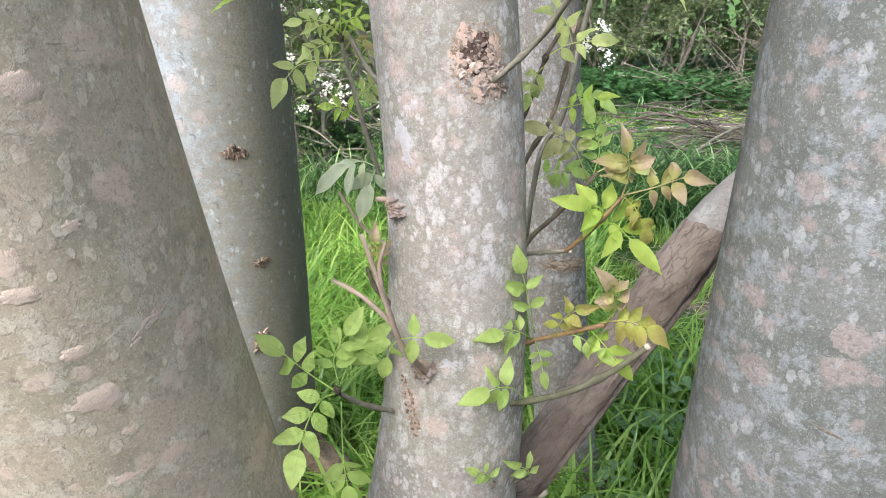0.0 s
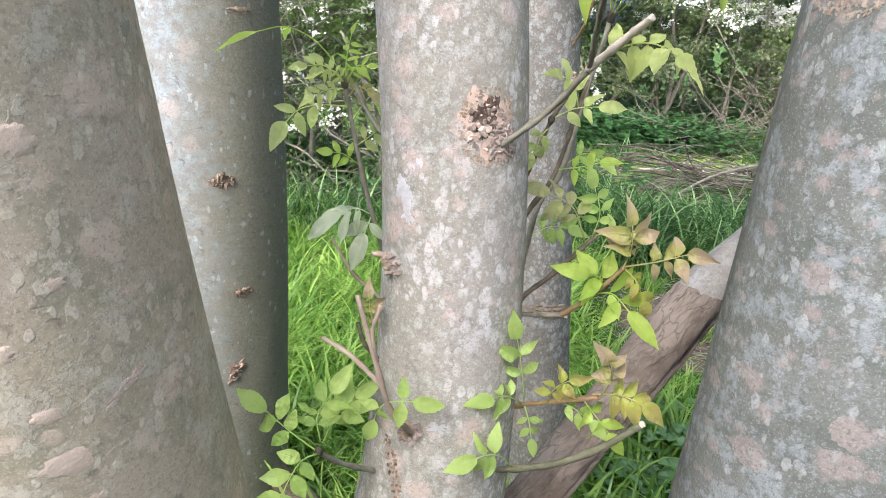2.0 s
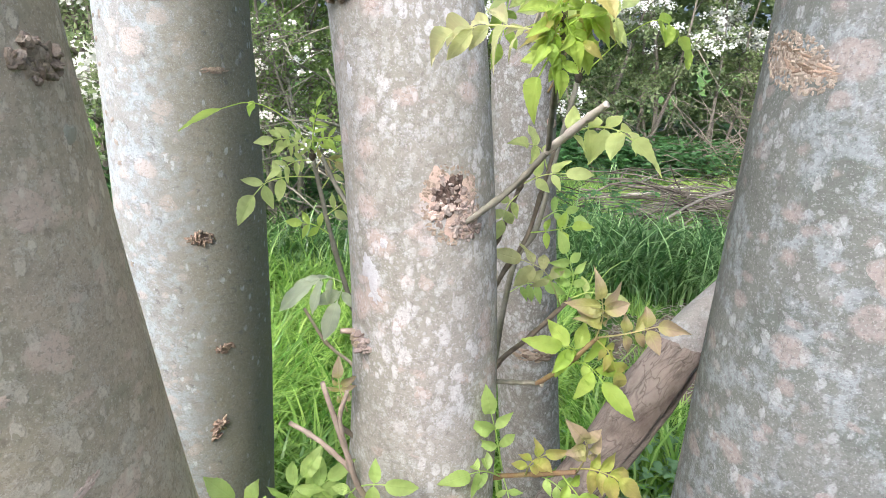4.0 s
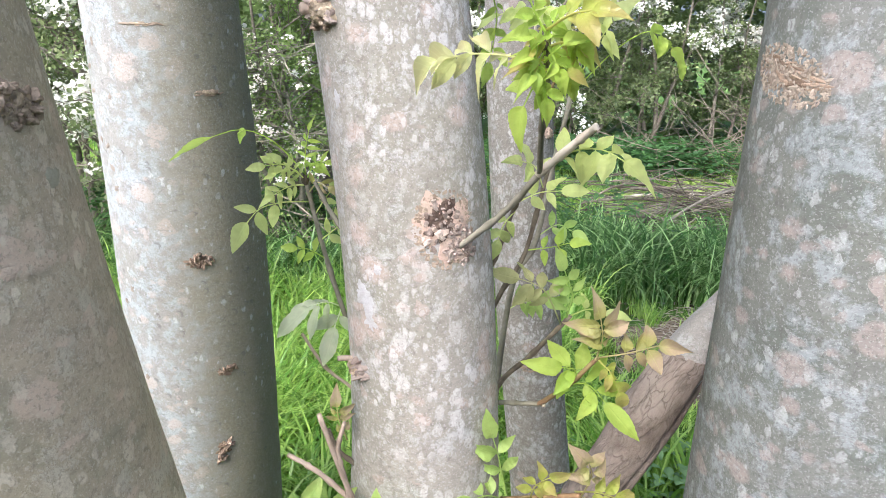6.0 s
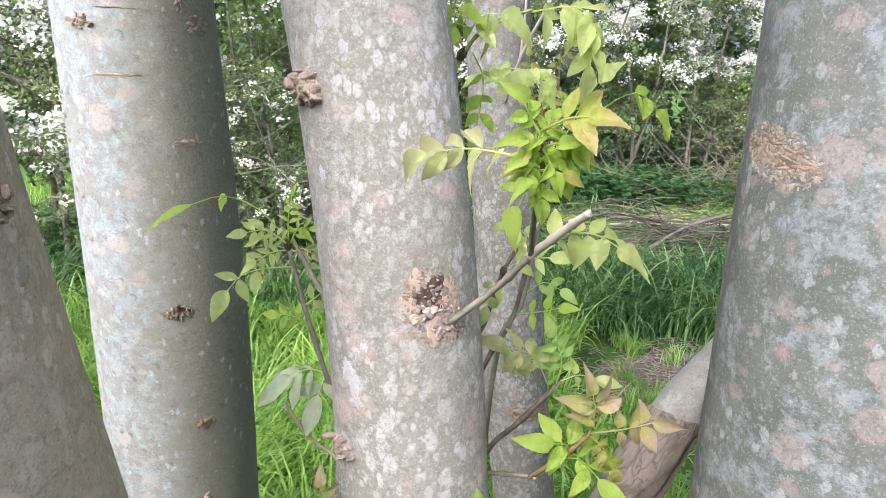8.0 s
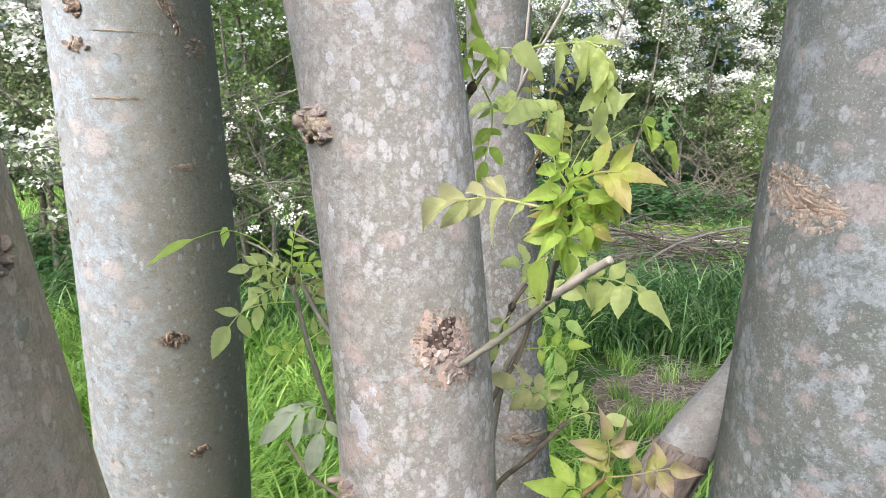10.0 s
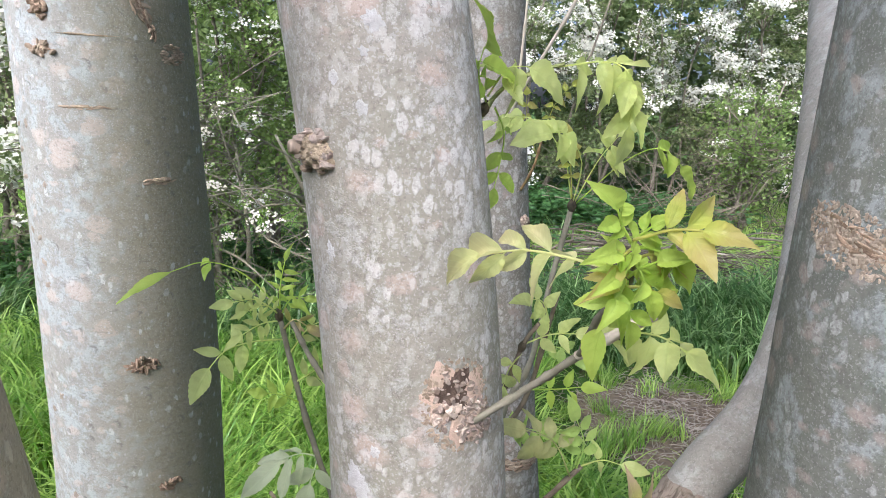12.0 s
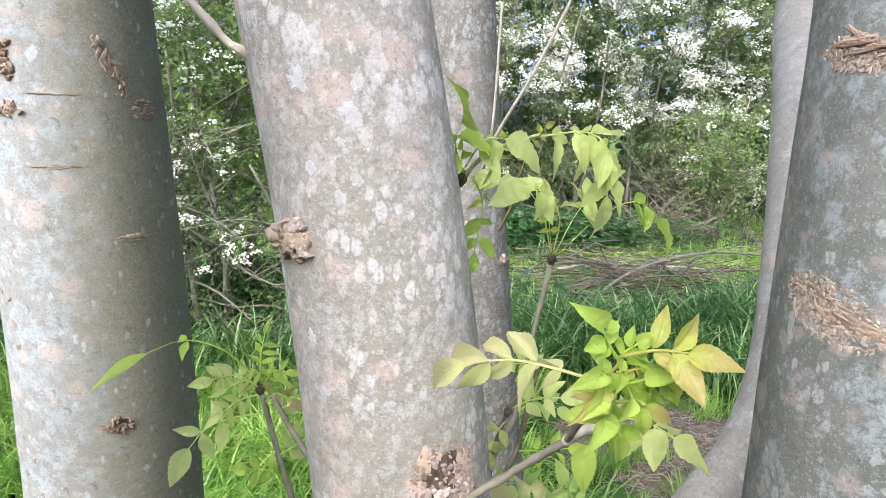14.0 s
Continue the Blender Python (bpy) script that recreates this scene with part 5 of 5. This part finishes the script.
compound_leaf(s, [(-.106, .84, 1.345), (-.125, .83, 1.36), (-.140, .83, 1.362)], 2, .022, Y, 148, up=(0, -1, .3))
compound_leaf(s, [(-.12, .84, 1.40), (-.10, .84, 1.43), (-.085, .84, 1.44)], 2, .026, P_, 149, up=(0, -1, .3))
compound_leaf(s, [(-.128, .84, 1.446), (-.140, .825, 1.462), (-.158, .815, 1.458)], 4, .017, P_, 441, start=.25, up=(0, -1, .4), ratio=.36)
compound_leaf(s, [(-.127, .84, 1.440), (-.145, .83, 1.440), (-.165, .82, 1.430)], 3, .022, P_, 442, start=.35, up=(0, -1, .5), ratio=.42)
compound_leaf(s, [(-.127, .84, 1.446), (-.115, .83, 1.468), (-.100, .82, 1.472)], 3, .020, Y, 443, start=.35, up=(0, -1, .4), ratio=.38)
compound_leaf(s, [(-.125, .84, 1.430), (-.112, .83, 1.445), (-.098, .82, 1.442)], 2, .024, RO, 444, start=.35, up=(0, -1, .4), ratio=.42, curl=.6)
shoot(tree_c, [(-.075, .775, 1.40), (-.095, .80, 1.42), (-.112, .81, 1.45)], .0040, .0030, M["twig_grey"], "short grey twig", 8.5)

# dead twigs on a callus low down
s = shoot(tree_c, [(-.016, .637, 1.088), (-.030, .615, 1.118), (-.044, .60, 1.152), (-.055, .59, 1.198), (-.077, .58, 1.280)], .0050, .0032, M["twig_brown"], "dead reddish-brown twig", 9.0)
shoot(tree_c, [(-.055, .59, 1.198), (-.061, .585, 1.239), (-.054, .58, 1.272)], .0032, .0026, M["twig_brown"], "dead reddish-brown twig", 9.5)
shoot(tree_c, [(-.050, .597, 1.172), (-.082, .60, 1.203), (-.114, .61, 1.217)], .0036, .0028, M["twig_brown"], "dead brown twig", 9.7)
shoot(tree_c, [(-.045, .70, 1.13), (-.075, .69, 1.165), (-.085, .68, 1.20)], .0036, .0030, M["twig_dark"], "dead dark twig", 9.8)
shoot(tree_c, [(-.050, .77, 1.16), (-.069, .81, 1.173), (-.108, .82, 1.202), (-.137, .82, 1.250)], .0032, .0026, M["twig_brown"], "dead brown twig", 9.9)
compound_leaf(s, [(-.041, .60, 1.152), (-.030, .60, 1.154), (-.018, .60, 1.154)], 1, .034, G, 151, start=.6, up=(0, -1, .3), spread=95)
compound_leaf(s, [(-.046, .60, 1.150), (-.052, .60, 1.142), (-.056, .60, 1.13)], 1, .032, G, 152, start=.4, up=(0, -1, .3))
compound_leaf(s, [(-.062, .66, 1.20), (-.070, .66, 1.225), (-.072, .66, 1.24)], 3, .020, RO, 153, start=.3, up=(0, -1, .2), curl=.45, fold=.5, young=.22, ratio=.60)

# low leafy shoot
s = shoot(tree_c, [(-.050, .675, 1.000), (-.091, .63, 1.046), (-.113, .60, 1.082)], .0042, .0036, M["twig_grey"], "grey leafy shoot", 10.0)
bud(tree_c, (-.112, .60, 1.080), (-.3, -.1, 1), .016)
compound_leaf(s, [(-.113, .60, 1.082), (-.128, .58, 1.087), (-.138, .555, 1.077), (-.145, .53, 1.058)], 3, .038, G, 161, start=.35, up=(0, -1, .35), ratio=.60, fold=.15, curl=.1)
compound_leaf(s, [(-.113, .60, 1.082), (-.145, .60, 1.108), (-.170, .60, 1.132)], 2, .036, G, 162, start=.5, up=(0, -1, .35), ratio=.56, fold=.2)
compound_leaf(s, [(-.115, .62, 1.080), (-.119, .62, 1.115), (-.105, .625, 1.142)], 3, .036, G, 163, start=.35, up=(0, -1, .4), ratio=.5)
compound_leaf(s, [(-.113, .62, 1.080), (-.100, .63, 1.110), (-.080, .64, 1.128)], 3, .034, G, 164, start=.4, up=(0, -1, .4), ratio=.5)
compound_leaf(s, [(-.110, .60, 1.070), (-.106, .57, 1.02), (-.100, .555, .99)], 2, .036, G, 165, start=.6, up=(0, -1, .5), ratio=.5)

# low shoots on the other flank
s = shoot(tree_c, [(.085, .675, 1.015), (.100, .655, 1.032), (.147, .62, 1.071), (.190, .60, 1.112), (.220, .582, 1.156)], .0055, .0045, M["twig_olive"], "grey-green cut shoot", 11.0)
cut_end(tree_c, (.2205, .5815, 1.157), (.3, -.18, .42), .0036)
compound_leaf(s, [(.107, .65, 1.038), (.090, .63, 1.068), (.074, .62, 1.078), (.058, .61, 1.080)], 2, .038, G, 171, start=.55, up=(0, -1, .4), ratio=.5)
s = shoot(tree_c, [(.095, .71, 1.075), (.115, .70, 1.092), (.149, .66, 1.127), (.183, .62, 1.161)], .0042, .0034, M["twig_red"], "reddish young shoot", 12.0)
compound_leaf(s, [(.113, .68, 1.108), (.100, .665, 1.124), (.088, .655, 1.133), (.074, .645, 1.136)], 2, .036, G, 172, start=.45, up=(0, -.9, .6), ratio=.48)
compound_leaf(s, [(.180, .63, 1.158), (.200, .61, 1.172), (.222, .595, 1.172)], 3, .030, BR, 173, start=.4, up=(0, -.9, .6), curl=.45, fold=.5, young=.22, ratio=.60)
compound_leaf(s, [(.184, .62, 1.160), (.188, .605, 1.195), (.178, .59, 1.222)], 3, .027, RO, 174, start=.45, up=(0, -1, .2), curl=.45, fold=.5, young=.22, ratio=.60)
compound_leaf(s, [(.116, .68, 1.116), (.108, .668, 1.15), (.101, .662, 1.180), (.093, .655, 1.208)], 2, .034, G, 175, start=.42, up=(0, -1, .3), ratio=.5)
compound_leaf(s, [(.150, .66, 1.128), (.165, .645, 1.130), (.182, .63, 1.124)], 2, .028, G, 176, start=.35, up=(0, -1, .5))
compound_leaf(s, [(.140, .665, 1.122), (.142, .65, 1.150), (.155, .64, 1.168)], 3, .025, BR, 177, start=.35, up=(0, -1, .5), curl=.45, fold=.5, young=.22, ratio=.60)
compound_leaf(s, [(.170, .635, 1.150), (.185, .625, 1.135), (.20, .615, 1.12)], 2, .030, Y, 178, start=.35, up=(0, -1, .5))
compound_leaf(s, [(.120, .69, 1.098), (.125, .675, 1.085), (.128, .665, 1.070)], 2, .022, G, 179, start=.35, up=(0, -1, .5))

# middle shoot with bronze tips
s = shoot(tree_c, [(.088, .765, 1.182), (.115, .755, 1.190), (.157, .72, 1.209)], .0040, .0038, M["twig_grey"], "pale grey shoot", 13.0)
cut_end(tree_c, (.160, .718, 1.209), (.5, -.3, .02), .0031)
s = shoot(tree_c, [(.155, .722, 1.208), (.177, .69, 1.249), (.199, .66, 1.299)], .0042, .003, M["twig_red"], "reddish young shoot", 14.0)
compound_leaf(s, [(.197, .66, 1.296), (.199, .652, 1.325), (.193, .645, 1.350)], 4, .028, RO, 181, start=.4, up=(0, -1, .1), curl=.45, fold=.5, young=.22, ratio=.60)
compound_leaf(s, [(.199, .66, 1.299), (.225, .645, 1.312), (.250, .63, 1.328)], 3, .028, RO, 182, start=.45, up=(0, -.9, .5), curl=.45, fold=.5, young=.22, ratio=.60)
compound_leaf(s, [(.180, .685, 1.255), (.195, .67, 1.262), (.210, .655, 1.250)], 2, .048, Y, 183, start=.40, ratio=.44, up=(0, -1, .5))
compound_leaf(s, [(.185, .68, 1.265), (.178, .67, 1.28), (.165, .665, 1.285)], 2, .042, Y, 184, start=.40, ratio=.44, up=(0, -1, .5))
compound_leaf(s, [(.199, .66, 1.297), (.212, .655, 1.285), (.222, .65, 1.265)], 3, .025, BR, 185, start=.35, up=(0, -1, .4), curl=.45, fold=.5, young=.22, ratio=.60)
s = shoot(tree_c, [(.085, .785, 1.130), (.121, .82, 1.181), (.160, .81, 1.229), (.203, .80, 1.287)], .0046, .0038, M["twig_dark"], "dark woody shoot", 15.0)
compound_leaf(s, [(.191, .80, 1.275), (.172, .79, 1.315), (.156, .785, 1.332), (.130, .78, 1.343)], 3, .036, DU, 191, start=.35, up=(0, -1, .6))
compound_leaf(s, [(.198, .80, 1.283), (.200, .79, 1.320), (.185, .78, 1.355)], 3, .030, G, 192, start=.35, up=(0, -1, .3))
compound_leaf(s, [(.203, .80, 1.287), (.222, .79, 1.30), (.240, .78, 1.300)], 1, .030, P_, 195, start=.4, up=(0, -1, .6))

# lowest little leaves
s = shoot(tree_c, [(.065, .645, .90), (.072, .632, .925), (.068, .622, .94)], .0022, .0016, M["twig_grey"], "tiny green shoot", 16.0)
compound_leaf(s, [(.068, .622, .94), (.060, .612, .958), (.050, .606, .966)], 2, .020, G, 196, start=.3, up=(0, -1, .4))
s = shoot(tree_c, [(.095, .68, .88), (.112, .66, .91), (.12, .65, .925)], .003, .002, M["twig_grey"], "tiny green shoot", 17.0)
compound_leaf(s, [(.118, .652, .922), (.115, .64, .94), (.105, .635, .95)], 2, .026, G, 197, start=.3, up=(0, -1, .4))

# twigs high up
shoot(tree_c, [(-.105, .735, 1.755), (-.118, .72, 1.770), (-.136, .72, 1.785), (-.20, .70, 1.86)], .0045, .0035, M["twig_pale"], "pale bare twig", 18.0)
shoot(tree_e, [(.225, 1.48, 1.60), (.240, 1.38, 1.70), (.287, 1.30, 1.818), (.335, 1.24, 1.95)], .0045, .0035, M["twig_pale"], "pale bare twig", 19.0)
shoot(tree_e, [(.250, 1.50, 1.62), (.255, 1.47, 1.75), (.258, 1.45, 1.95)], .004, .003, M["twig_pale"], "pale bare twig", 20.0)
s = shoot(tree_e, [(.285, 1.51, 1.50), (.300, 1.47, 1.56), (.310, 1.45, 1.64)], .004, .003, M["twig_red"], "reddish young shoot", 21.0)
compound_leaf(s, [(.308, 1.45, 1.62), (.32, 1.43, 1.68), (.35, 1.42, 1.72)], 4, .023, BR, 198, start=.3, up=(0, -1, .4), curl=.45, fold=.5, young=.22, ratio=.60)
compound_leaf(s, [(.300, 1.46, 1.58), (.27, 1.44, 1.64), (.26, 1.42, 1.70)], 4, .023, BR, 199, start=.3, up=(0, -1, .4), curl=.45, fold=.5, young=.22, ratio=.60)
